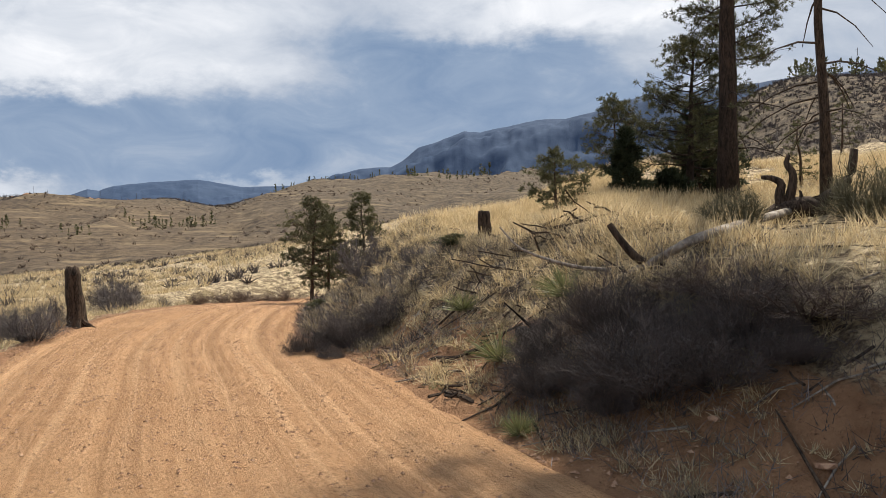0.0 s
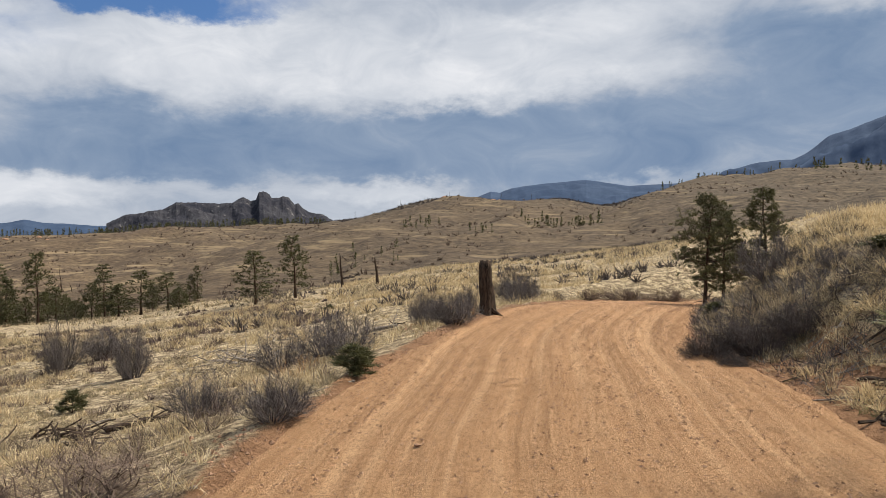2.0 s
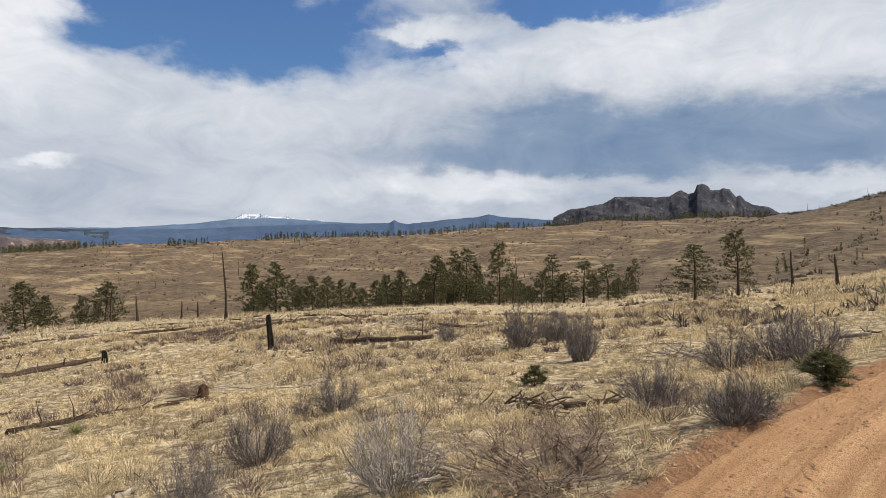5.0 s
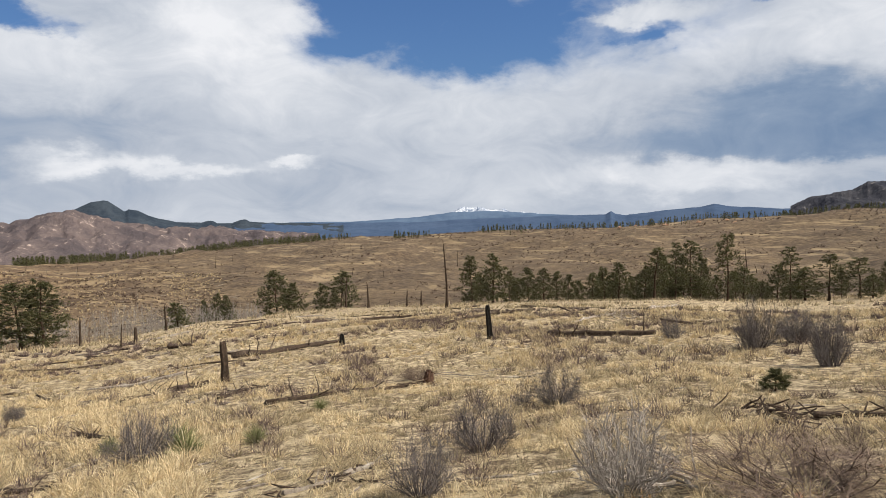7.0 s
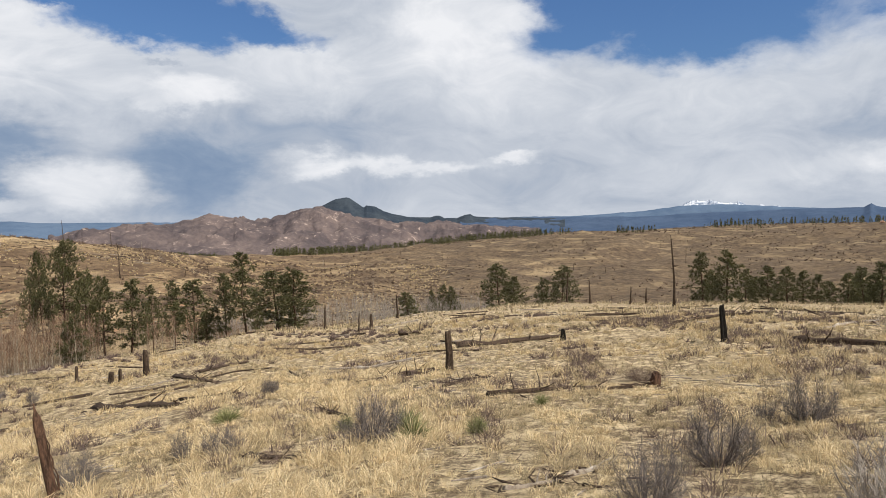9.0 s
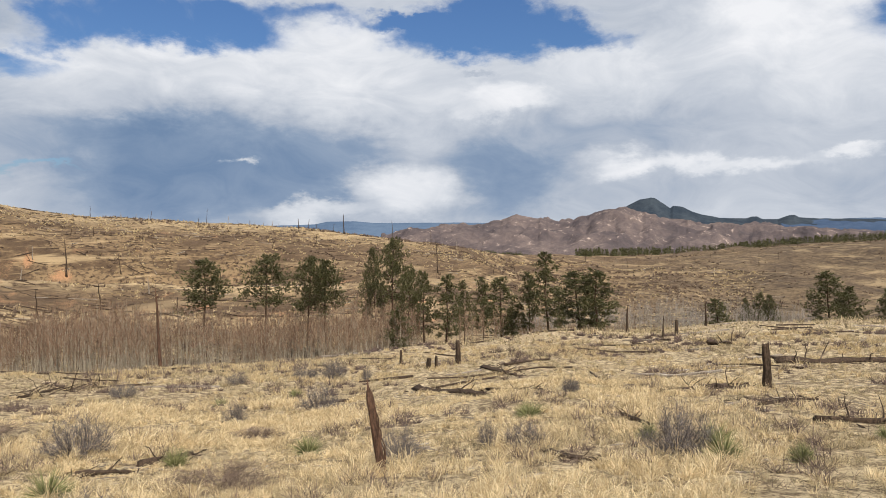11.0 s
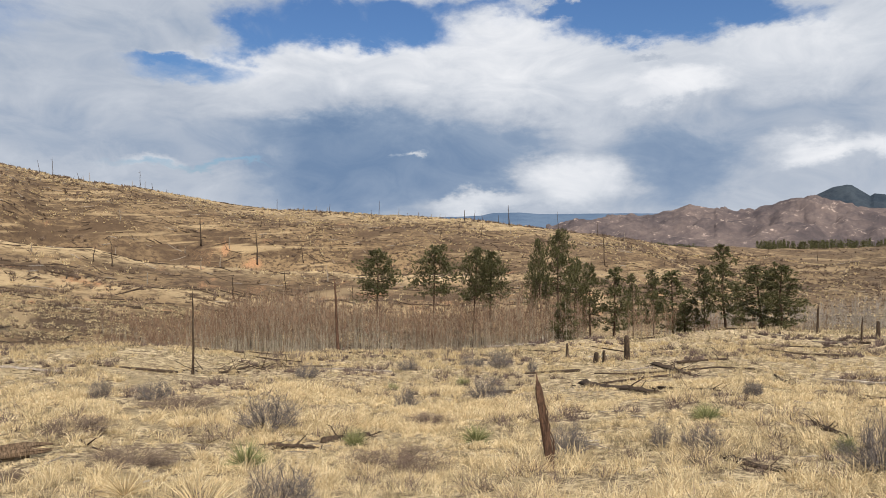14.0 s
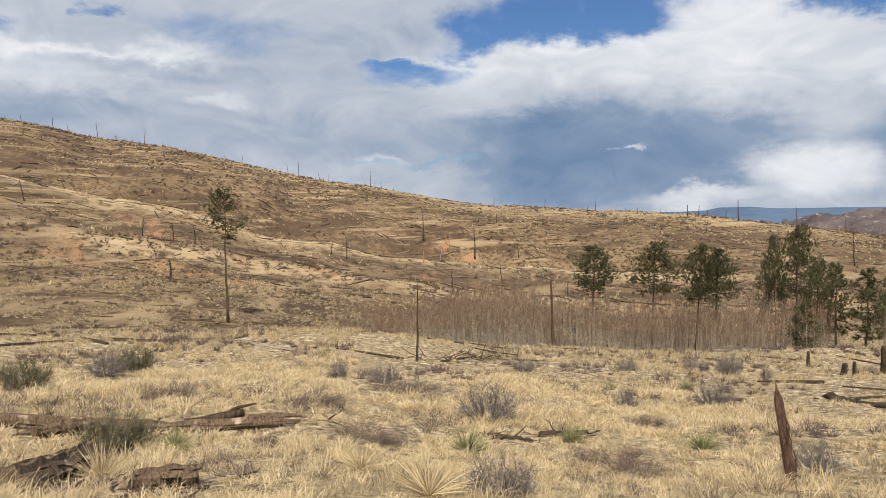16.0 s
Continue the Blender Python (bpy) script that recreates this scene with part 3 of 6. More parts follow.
PINK_ROCK = slope_material("pink_granite_hills", (0.082, 0.069, 0.076), (0.160, 0.127, 0.124), (0.46, 0.37, 0.33), 0.008, 0.585, 0.9)
# dark woods, with the blue of distance painted into their tones
DARK_PEAK = slope_material("hazed_wooded_peak", (0.024, 0.034, 0.050), (0.042, 0.054, 0.070), (0.075, 0.080, 0.088), 0.010, 0.66)
SNOW = slope_material("snowy_range", (0.14, 0.18, 0.26), (0.62, 0.66, 0.74), (0.85, 0.87, 0.92), 0.016, 0.55)
mountain("mountain_range", "long forested mountain under dark cloud, blue-grey haze put in its colour", HAZED_FOREST,
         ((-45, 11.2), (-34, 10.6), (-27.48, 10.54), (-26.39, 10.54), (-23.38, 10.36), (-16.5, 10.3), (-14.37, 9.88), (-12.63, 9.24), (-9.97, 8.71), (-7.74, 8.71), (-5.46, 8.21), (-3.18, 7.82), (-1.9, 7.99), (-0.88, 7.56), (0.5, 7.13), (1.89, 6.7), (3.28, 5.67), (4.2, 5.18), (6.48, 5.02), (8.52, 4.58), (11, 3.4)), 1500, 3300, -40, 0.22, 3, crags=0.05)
mountain("mountain_range", "low forested mountain on the skyline, blue haze put in its colour", HAZED_FOREST,
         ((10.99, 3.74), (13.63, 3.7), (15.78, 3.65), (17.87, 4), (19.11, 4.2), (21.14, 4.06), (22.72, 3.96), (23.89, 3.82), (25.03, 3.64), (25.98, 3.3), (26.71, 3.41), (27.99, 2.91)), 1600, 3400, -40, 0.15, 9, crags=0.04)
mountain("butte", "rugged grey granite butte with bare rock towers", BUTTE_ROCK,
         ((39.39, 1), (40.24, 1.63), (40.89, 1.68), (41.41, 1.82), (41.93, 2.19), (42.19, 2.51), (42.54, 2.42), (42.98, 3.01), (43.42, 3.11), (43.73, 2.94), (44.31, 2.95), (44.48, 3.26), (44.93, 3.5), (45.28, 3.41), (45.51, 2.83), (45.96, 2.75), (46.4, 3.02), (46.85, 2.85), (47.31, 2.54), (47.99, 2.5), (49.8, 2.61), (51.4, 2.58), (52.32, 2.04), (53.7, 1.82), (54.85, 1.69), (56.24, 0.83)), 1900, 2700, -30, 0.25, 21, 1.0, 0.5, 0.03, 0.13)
mountain("mountain_range", "dark wooded rolling ridge far behind the plateau, haze put in its colour", HAZED_FOREST,
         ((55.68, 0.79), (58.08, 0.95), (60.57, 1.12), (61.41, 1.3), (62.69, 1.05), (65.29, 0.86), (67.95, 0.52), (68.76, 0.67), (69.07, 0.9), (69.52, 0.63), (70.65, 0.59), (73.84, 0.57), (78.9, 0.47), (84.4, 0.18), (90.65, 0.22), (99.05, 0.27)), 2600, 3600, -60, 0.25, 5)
mountain("mountain_range", "range in the far distance, pale blue from haze put in its colour", HAZE_TINTED,
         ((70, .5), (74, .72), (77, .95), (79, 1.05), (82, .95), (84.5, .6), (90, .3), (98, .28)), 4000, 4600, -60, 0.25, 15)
mountain("mountain_range", "snow-covered summit far behind the plateau", SNOW,
         ((73.84, 0.48), (74.99, 0.86), (76.14, 0.91), (77.05, 0.96), (77.97, 1.15), (78.89, 1.02), (79.58, 1.35), (80.04, 1.3), (81.19, 1.13), (82.57, 0.54), (83.49, 0.27)), 4300, 4850, 10, 1.6, 25, 0.5, 0.35, 0.08)
mountain("mountain_range", "dark wooded peak with a long shoulder, blue haze put in its colour", DARK_PEAK,
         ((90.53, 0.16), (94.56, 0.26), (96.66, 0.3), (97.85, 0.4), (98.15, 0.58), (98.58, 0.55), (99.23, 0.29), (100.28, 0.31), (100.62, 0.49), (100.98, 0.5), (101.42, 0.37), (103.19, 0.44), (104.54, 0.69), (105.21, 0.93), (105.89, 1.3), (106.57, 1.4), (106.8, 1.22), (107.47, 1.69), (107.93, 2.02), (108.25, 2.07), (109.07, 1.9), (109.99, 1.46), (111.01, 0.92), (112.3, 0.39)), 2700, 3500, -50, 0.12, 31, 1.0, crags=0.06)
mountain("mountain_range", "bare pinkish granite hills with pale outcrops", PINK_ROCK,
         ((92.52, -0.67), (96.66, -0.5), (100.54, -0.36), (103.2, -0.24), (104.77, -0.13), (105.45, 0.11), (106.35, 0.26), (107.26, 0.32), (108.17, 0.6), (109.08, 0.98), (110.22, 1.32), (110.91, 1.1), (111.74, 1.21), (112.3, 0.98), (113.22, 0.72), (114.14, 0.36), (115.07, 0.24), (116.21, 0.53), (116.9, 0.45), (117.81, 0.64), (118.72, 0.84), (119.64, 0.62), (120.55, 0.45), (121.46, 0.09), (124.14, -0.19), (125.91, -0.21), (127.22, -0.28), (128.94, -0.65), (129.79, -0.81)), 1300, 2300, -70, 0.9, 41, 2.0, 0.35, 0.03, 0.16)
mountain("mesa", "far flat-topped mesa under rain, blue haze put in its colour", HAZE_TINTED,
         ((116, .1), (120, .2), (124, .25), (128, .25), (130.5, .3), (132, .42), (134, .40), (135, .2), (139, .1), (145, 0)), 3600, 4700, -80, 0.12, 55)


# ---------------------------------------------------------------- mesh pieces
class Geo:
    """Collects vertices and faces of one mesh."""

    def __init__(self):
        self.v, self.f, self.n = [], [], 0

    def put(self, verts, faces):
        verts = np.asarray(verts, float)
        self.v.append(verts)
        self.f.append(np.atleast_2d(np.asarray(faces, int)) + self.n)
        self.n += len(verts)

    def tube(self, points, radii, sides=6, caps=True, lump=0.0, rng=None):
        p = np.asarray(points, float)
        r = np.asarray(radii, float)
        d = np.gradient(p, axis=0)
        d /= np.maximum(np.linalg.norm(d, axis=1), 1e-9)[:, None]
        ref = np.where(np.abs(d[:, 2:3]) > 0.9, [[1.0, 0, 0]], [[0, 0, 1.0]])
        u = np.cross(d, ref)
        u /= np.linalg.norm(u, axis=1)[:, None]
        w = np.cross(d, u)
        a = np.linspace(0, 2 * np.pi, sides, endpoint=False)
        rr = r[:, None] * np.ones(sides)[None, :]
        furrow = 1 + lump * 1.1 * (rng.random(sides) - 0.5)[None, :] if rng is not None else 1
        if lump and rng is not None:
            rr = rr * furrow * (1 + 0.6 * lump * (rng.random(rr.shape) - 0.5) + lump * 0.6 * np.sin(a * 3 + rng.random() * 6)[None, :])
        ring = p[:, None, :] + rr[:, :, None] * (np.cos(a)[None, :, None] * u[:, None, :] + np.sin(a)[None, :, None] * w[:, None, :])
        self.put(ring.reshape(-1, 3), sheet_faces(len(p), sides, True))
        if caps:
            base = self.n - len(p) * sides
            self.f.append(np.arange(base, base + sides)[None, ::-1])
            self.f.append(np.arange(self.n - sides, self.n)[None])

    def blades(self, at, toward, length, width, rng, spread=0.8, bend=0.0):
        """One thin leaf for each row of at: triangles, or bent pairs when bend is set."""
        n = len(at)
        if n == 0:
            return
        d = toward + rng.normal(0, spread, (n, 3))
        d /= np.maximum(np.linalg.norm(d, axis=1), 1e-6)[:, None]
        side = np.cross(d, rng.normal(0, 1, (n, 3)))
        side /= np.maximum(np.linalg.norm(side, axis=1), 1e-6)[:, None]
        L, w = np.broadcast_to(length, n)[:, None], np.broadcast_to(width, n)[:, None]
        a, b, tip = at - side * w / 2, at + side * w / 2, at + d * L
        if bend:
            flat = d * [1, 1, 0.0]
            mid = at + d * L * 0.55
            tip = mid + d * L * 0.4 + flat * L * bend - np.array([0, 0, 1]) * L * bend * 0.6
            c1, c2 = mid - side * w * 0.36, mid + side * w * 0.36
            v = np.stack((a, b, c1, c2, tip), 1).reshape(-1, 3)
            k = np.arange(n)[:, None] * 5
            f = np.concatenate((k + [[0, 1, 3]], k + [[0, 3, 2]], k + [[2, 3, 4]]))
        else:
            v = np.stack((a, b, tip), 1).reshape(-1, 3)
            f = np.arange(n)[:, None] * 3 + [[0, 1, 2]]
        self.put(v, f)

    def mesh(self, name, mat, smooth_shading=False):
        return mesh_of(name, np.concatenate(self.v), self.f, [mat], smooth_shading)


def part(name, geo, mat, parent, label="", smooth_shading=False):
    ob = new(name, geo.mesh(name, mat, smooth_shading))
    ob.parent = parent
    return tagged(ob, label) if label else ob


def thing(name, label, category, x=0.0, y=0.0, z=0.0, group="", kind=""):
    ob = new(name)
    ob.location = (x, y, z)
    ob.empty_display_size = 0.2
    return tagged(ob, label, category, group, kind)


def rand(seed):
    return np.random.default_rng(seed)


def unit(v):
    v = np.asarray(v, float)
    return v / np.maximum(np.linalg.norm(v, axis=-1, keepdims=True), 1e-9)


# ---------------------------------------------------------------- materials of plants and wood
def leaf_material(name, dark, light, tip, scale=3.0, rough=0.7, through_leaf=0.25):
    m, N = material(name)
    p = here(N)
    island = N.add("ShaderNodeNewGeometry").outputs["Random Per Island"]
    whole = N.add("ShaderNodeObjectInfo").outputs["Random"]
    c = N.mix(N.step(N.math("ADD", N.noise(p, scale, 3), N.math("MULTIPLY", N.math("SUBTRACT", island, 0.5), 0.5)), 0.3, 0.7), dark, light)
    c = N.mix(N.step(island, 0.80, 1.0, 0, 0.7), c, tip)
    c = N.mix(N.math("MULTIPLY", whole, 0.22), c, dark)
    s = N.add("ShaderNodeBsdfPrincipled", {"Base Color": c, "Roughness": rough, "Specular IOR Level": 0.25})
    t = N.add("ShaderNodeBsdfTranslucent", {"Color": c})
    mx = N.add("ShaderNodeMixShader", {0: through_leaf, 1: s.outputs[0], 2: t.outputs[0]})
    N.add("ShaderNodeOutputMaterial", {0: mx.outputs[0]})
    return m


def wood_material(name, dark, mid, pale, pale_at=0.62, scale=1.0):
    m, N = material(name)
    co = N.add("ShaderNodeTexCoord").outputs["Object"]
    grain = N.noise(N.vec("MULTIPLY", co, (9, 9, 2.2)), 2.2 * scale, 5, 0.65)
    blotch = N.noise(co, 1.7 * scale, 5, 0.6)
    fineg = N.noise(N.vec("MULTIPLY", co, (1, 1, 0.25)), 60 * scale, 4, 0.7)
    c = N.mix(N.step(N.math("ADD", N.math("MULTIPLY", grain, 0.6), N.math("MULTIPLY", fineg, 0.4)), 0.38, 0.62), dark, mid)
    c = N.mix(N.step(blotch, pale_at, pale_at + 0.14), c, pale)
    finish(N, c, 0.92, N.math("ADD", grain, fineg), 0.9, 0.02, 0.12)
    return m


NEEDLE = leaf_material("pine_needles", (0.055, 0.058, 0.027), (0.124, 0.122, 0.054), (0.18, 0.165, 0.078), 1.2, 0.6, 0.3)
JUNIPER = leaf_material("juniper_leaf", (0.026, 0.034, 0.018), (0.055, 0.066, 0.034), (0.08, 0.09, 0.045), 2.0)
STRAW = leaf_material("straw_grass", (0.42, 0.32, 0.18), (0.74, 0.60, 0.37), (0.84, 0.74, 0.53), 3.5, 0.6, 0.42)
PALE_STRAW = leaf_material("pale_straw_grass", (0.48, 0.375, 0.225), (0.84, 0.70, 0.455), (0.90, 0.81, 0.60), 3.0, 0.6, 0.42)
SHORT = leaf_material("short_grass", (0.23, 0.185, 0.120), (0.62, 0.505, 0.32), (0.42, 0.385, 0.235), 2.6, 0.7, 0.3)
RUSSET = leaf_material("russet_grass", (0.36, 0.19, 0.075), (0.50, 0.30, 0.13), (0.56, 0.40, 0.2), 2.0, 0.6, 0.3)
TWIG_GREY = leaf_material("grey_twigs", (0.090, 0.078, 0.076), (0.180, 0.156, 0.150), (0.29, 0.255, 0.24), 3.0, 0.85, 0.0)
TWIG_DARK = leaf_material("dark_twigs", (0.058, 0.048, 0.045), (0.128, 0.106, 0.098), (0.19, 0.16, 0.145), 3.0, 0.85, 0.0)
TWIG_PALE = leaf_material("pale_twigs", (0.22, 0.195, 0.175), (0.36, 0.325, 0.295), (0.45, 0.41, 0.38), 3.0, 0.85, 0.0)
TWIG_BROWN = leaf_material("brown_twigs", (0.095, 0.066, 0.050), (0.185, 0.135, 0.105), (0.26, 0.19, 0.14), 3.0, 0.85, 0.0)
TWIG_MAUVE = leaf_material("mauve_brown_twigs", (0.095, 0.068, 0.060), (0.185, 0.135, 0.118), (0.27, 0.205, 0.175), 3.0, 0.85, 0.0)
OLIVE = leaf_material("olive_sage", (0.080, 0.074, 0.045), (0.165, 0.148, 0.092), (0.25, 0.22, 0.14), 3.0, 0.8, 0.15)
YUCCA = leaf_material("yucca_leaf", (0.13, 0.14, 0.06), (0.27, 0.275, 0.125), (0.50, 0.46, 0.27), 4.0, 0.5, 0.2)
ASPEN_TWIG = leaf_material("aspen_twigs", (0.125, 0.078, 0.052), (0.225, 0.146, 0.100), (0.30, 0.21, 0.15), 0.15, 0.85, 0.0)
ASPEN_BARK = wood_material("aspen_bark", (0.18, 0.155, 0.12), (0.36, 0.32, 0.26), (0.55, 0.52, 0.46))
OLD_BARK = wood_material("furrowed_dark_bark", (0.020, 0.016, 0.014), (0.062, 0.043, 0.033), (0.11, 0.078, 0.06))
ROTTEN = wood_material("rotten_split_wood", (0.052, 0.036, 0.026), (0.205, 0.145, 0.100), (0.42, 0.34, 0.26), 0.54, 1.6)
PINE_BARK = wood_material("pine_bark", (0.040, 0.029, 0.023), (0.115, 0.075, 0.053), (0.18, 0.12, 0.085))
DEAD_WOOD = wood_material("burnt_wood", (0.022, 0.017, 0.014), (0.095, 0.066, 0.048), (0.20, 0.155, 0.12), 0.60)
GREY_WOOD = wood_material("weathered_wood", (0.15, 0.125, 0.105), (0.33, 0.285, 0.24), (0.48, 0.44, 0.39), 0.55)
RED_WOOD = wood_material("peeled_red_wood", (0.040, 0.025, 0.019), (0.130, 0.075, 0.052), (0.25, 0.155, 0.11), 0.58)
CHAR = wood_material("charred_wood", (0.006, 0.0055, 0.005), (0.022, 0.019, 0.017), (0.06, 0.05, 0.045), 0.68)
RED_STONE = slope_material("reddish_stone", (0.25, 0.142, 0.09), (0.42, 0.27, 0.18), (0.46, 0.36, 0.28), 9.0)
STONE = slope_material("granite_stone", (0.24, 0.175, 0.125), (0.42, 0.335, 0.26), (0.52, 0.45, 0.38), 3.0)


# ---------------------------------------------------------------- trees
def pine(name, label, seed, height, width, crown_from=0.25, trunk=0.11, tufts=420, leaves=9, leaf=0.26, leaf_w=0.05, lean=(0, 0), sparse=0.0, whorl=16, category="pine tree", needle=None, group="", dead_limbs=4, bark=None, near=False):
    """A ponderosa-like pine at the origin: tapered trunk, ascending limbs, needle tufts."""
    g = rand(seed)
    tree = thing(name, label, category, group=group)
    k = np.linspace(0, 1, 10)
    sway = np.cumsum(g.normal(0, 0.012 * height, (10, 2)), axis=0) * k[:, None]
    axis = np.stack((lean[0] * k + sway[:, 0], lean[1] * k + sway[:, 1], k * height), 1)
    t = Geo()
    axis[0, 2] = -0.25
    t.tube(axis, trunk * (1 - 0.86 * k) * (1 + 0.45 * np.exp(-k * 14)), 9, lump=0.12, rng=g)
    if near:
        part("trunk", t, bark or PINE_BARK, tree, "", True)
    tips, outs, twigs = [], [], Geo()
    n = whorl * 3
    for i in range(n):
        q = crown_from + (0.97 - crown_from) * ((i + g.random()) / n)
        up = (q - crown_from) / (1 - crown_from)
        if g.random() < sparse * (1 - up):
            continue
        at = np.array([np.interp(q, k, axis[:, j]) for j in range(3)])
        a = i * 2.4 + g.normal(0, 0.5)
        reach = width / 2 * (0.42 + 0.75 * np.sin(np.pi * min(1, 0.30 + 0.72 * up))) * (0.62 + 0.55 * g.random()) * (1 - 0.55 * up ** 3)
        rise = -0.12 + 0.55 * up + g.normal(0, 0.12)
        d = np.array([np.cos(a), np.sin(a), rise])
        s = np.linspace(0, 1, 5)
        line3 = at + d * (s * reach)[:, None] + np.array([0, 0, 1]) * (0.16 * reach * s ** 2.2)[:, None] + g.normal(0, 0.03 * reach, (5, 3)) * s[:, None]
        r0 = trunk * (0.30 - 0.18 * up)
        b = Geo() if near else t
        b.tube(line3, r0 * (1 - 0.8 * s), 5 if near else 4, caps=False)
        if near:
            part("limb", b, bark or PINE_BARK, tree)
        m = max(3, int(tufts / n * (0.55 + reach / (width / 2)) * (1.25 if near else 1.0)))
        bunch = 5 if near else 1
        m = max(2, m // bunch)
        u = 0.34 + 0.66 * g.random(m) ** 0.75
        p = np.stack([np.interp(u, s, line3[:, j]) for j in range(3)], 1)
        p = p + g.normal(0, 0.11 * reach + 0.03 * width, (m, 3)) * [1, 1, 0.62]
        if near:
            for q3, u3 in zip(p, u):
                base = np.array([np.interp(max(0.2, u3 - 0.12), s, line3[:, j]) for j in range(3)])
                twigs.tube(np.stack((base, (base + q3) / 2 + [0, 0, 0.02], q3)), np.array([0.3, 0.22, 0.15]) * r0, 3, caps=False)
            p = np.repeat(p, bunch, 0) + g.normal(0, leaf * 0.5, (m * bunch, 3)) * [1, 1, 0.7]
        tips.append(p)
        outs.append(unit(p - at) * 0.8 + [0, 0, 0.55])
    for i in range(dead_limbs):
        q = crown_from * ((0.14 + 0.8 * g.random()) if near else (0.35 + 0.6 * g.random()))
        at = np.array([np.interp(q, k, axis[:, j]) for j in range(3)])
        a = g.random() * 6.28
        s = np.linspace(0, 1, 4)
        reach = width * (0.16 + 0.22 * g.random()) * (1.7 if near else 1.0)
        b = Geo() if near else t
        b.tube(at + np.array([np.cos(a), np.sin(a), 0.1]) * (s * reach)[:, None] - np.array([0, 0, 1]) * ((0.42 if near else 0.2) * reach * s ** 2)[:, None], (0.022 if near and trunk > 0.08 else trunk * 0.14) * (1 - 0.7 * s), 4, caps=False)
        if near:
            part("dead_limb", b, bark or PINE_BARK, tree, "bare dead limb")
    if near:
        part("branchwork", twigs, bark or PINE_BARK, tree)
    else:
        part("trunk", t, bark or PINE_BARK, tree, "", True)
    c = Geo()
    p, o = np.concatenate(tips), np.concatenate(outs)
    c.blades(np.repeat(p, leaves, 0), np.repeat(unit(o), leaves, 0), leaf * (0.6 + 0.7 * g.random(len(p) * leaves)), leaf_w, g, 1.3 if near else 0.75)
    part("crown", c, needle or NEEDLE, tree, "dark green needle tufts")
    return tree


def spot(x, y, turn=0.0, sx=1.0, sy=1.0, sz=1.0, sink=0.0):
    return Matrix.LocRotScale((x, y, ground_z(x, y) - sink), Euler((0, 0, radians(turn))), (sx, sy, sz))


def plant(model, rows, seed, unit_h, unit_w, sink=0.05):
    """Copies of the models (lists of things built at the origin) at rows of x, y, height, width."""
    g = rand(seed)
    first = set()
    for i, (x, y, h, w) in enumerate(rows):
        ob = model[i % len(model)]
        s = w / unit_w
        m = spot(x, y, g.random() * 360, s, s, h / unit_h, sink)
        if i % len(model) in first:
            copy_thing(ob, m)
        else:
            ob.matrix_basis = m
            first.add(i % len(model))


# mixed young pines along the brow
bushy = [pine("pine_tree", "young dark green ponderosa pine, full to the ground, behind the meadow", 100 + i, 6.0, 2.6, 0.10, 0.10, 560, 11, 0.24, 0.060, group="pines behind the brow") for i in range(4)]
plant(bushy, ((-73.35, 12.70, 4.48, 2.02), (-69.02, 14.05, 4.33, 2.25), (-76.49, 17.36, 3.37, 1.38), (-74.04, 18.97, 3.36, 1.83), (-69.77, 19.46, 3.50, 1.62), (-75.16, 22.43, 3.63, 1.51), (-70.98, 22.39, 3.95, 1.79), (-68.33, 24.01, 3.98, 1.74), (-75.40, 28.00, 4.16, 1.93), (-71.13, 27.95, 4.37, 1.71), (-74.40, 30.54, 4.21, 1.67), (-68.31, 29.53, 4.85, 1.90), (-73.04, 33.64, 5.31, 2.19), (-69.54, 36.24, 4.97, 1.76), (-67.01, 36.72, 3.64, 1.47), (-68.44, 42.19, 3.19, 1.67), (-65.88, 42.49, 3.89, 1.88), (-57.94, 39.98, 3.12, 1.80), (-57.87, 43.48, 3.67, 1.39), (-50.20, 40.31, 2.57, 1.54),)
     + ((-79.09, 14.67, 4.04, 1.93), (-82.11, 19.67, 3.83, 1.76), (-81.54, 21.93, 3.77, 1.89), (-80.11, 26.65, 4.23, 1.89), (-81.25, 29.48, 4.04, 1.94), (-78.80, 30.30, 4.11, 1.89), (-77.78, 32.82, 4.76, 2.03), (-71.63, 31.91, 3.36, 1.88), (-74.53, 35.19, 4.39, 1.98), (-72.09, 35.63, 4.07, 1.93), (-71.52, 36.76, 3.40, 1.80), (-74.41, 39.86, 3.54, 1.76), (-71.37, 41.20, 3.53, 1.85), (-72.28, 43.58, 3.10, 1.76), (-73.09, 46.08, 2.91, 1.80), (-66.53, 45.13, 2.88, 1.80),), 1, 5.2, 2.1)
tall = [pine("pine_tree", "slender ponderosa pine with open tiered crown beside the meadow", 200 + i, 7.0, 2.6, 0.18, 0.11, 560, 11, 0.22, 0.052, sparse=0.25, group="pines behind the brow") for i in range(4)]
plant(tall, ((-64.27, 28.79, 5.04, 2.03), (-67.07, 32.25, 5.82, 1.67), (-64.65, 32.63, 5.65, 2.20), (-61.32, 34.59, 6.06, 1.91), (-65.81, 38.81, 4.51, 1.83), (-60.23, 40.16, 5.62, 2.08), (-53.62, 39.14, 4.37, 1.70), (-52.31, 40.86, 3.56, 2.02), (-71.21, 58.78, 5.49, 1.18), (-70.59, 59.51, 5.80, 1.18), (-33.77, 33.16, 4.02, 1.59), (-33.99, 37.11, 4.65, 1.69),), 2, 6.7, 2.0)
round_pines = [pine("pine_tree", "dense dark green pine in the valley beyond the meadow", 300 + i, 8.0, 3.4, 0.12, 0.12, 720, 11, 0.27, 0.066, group="valley pines") for i in range(3)]
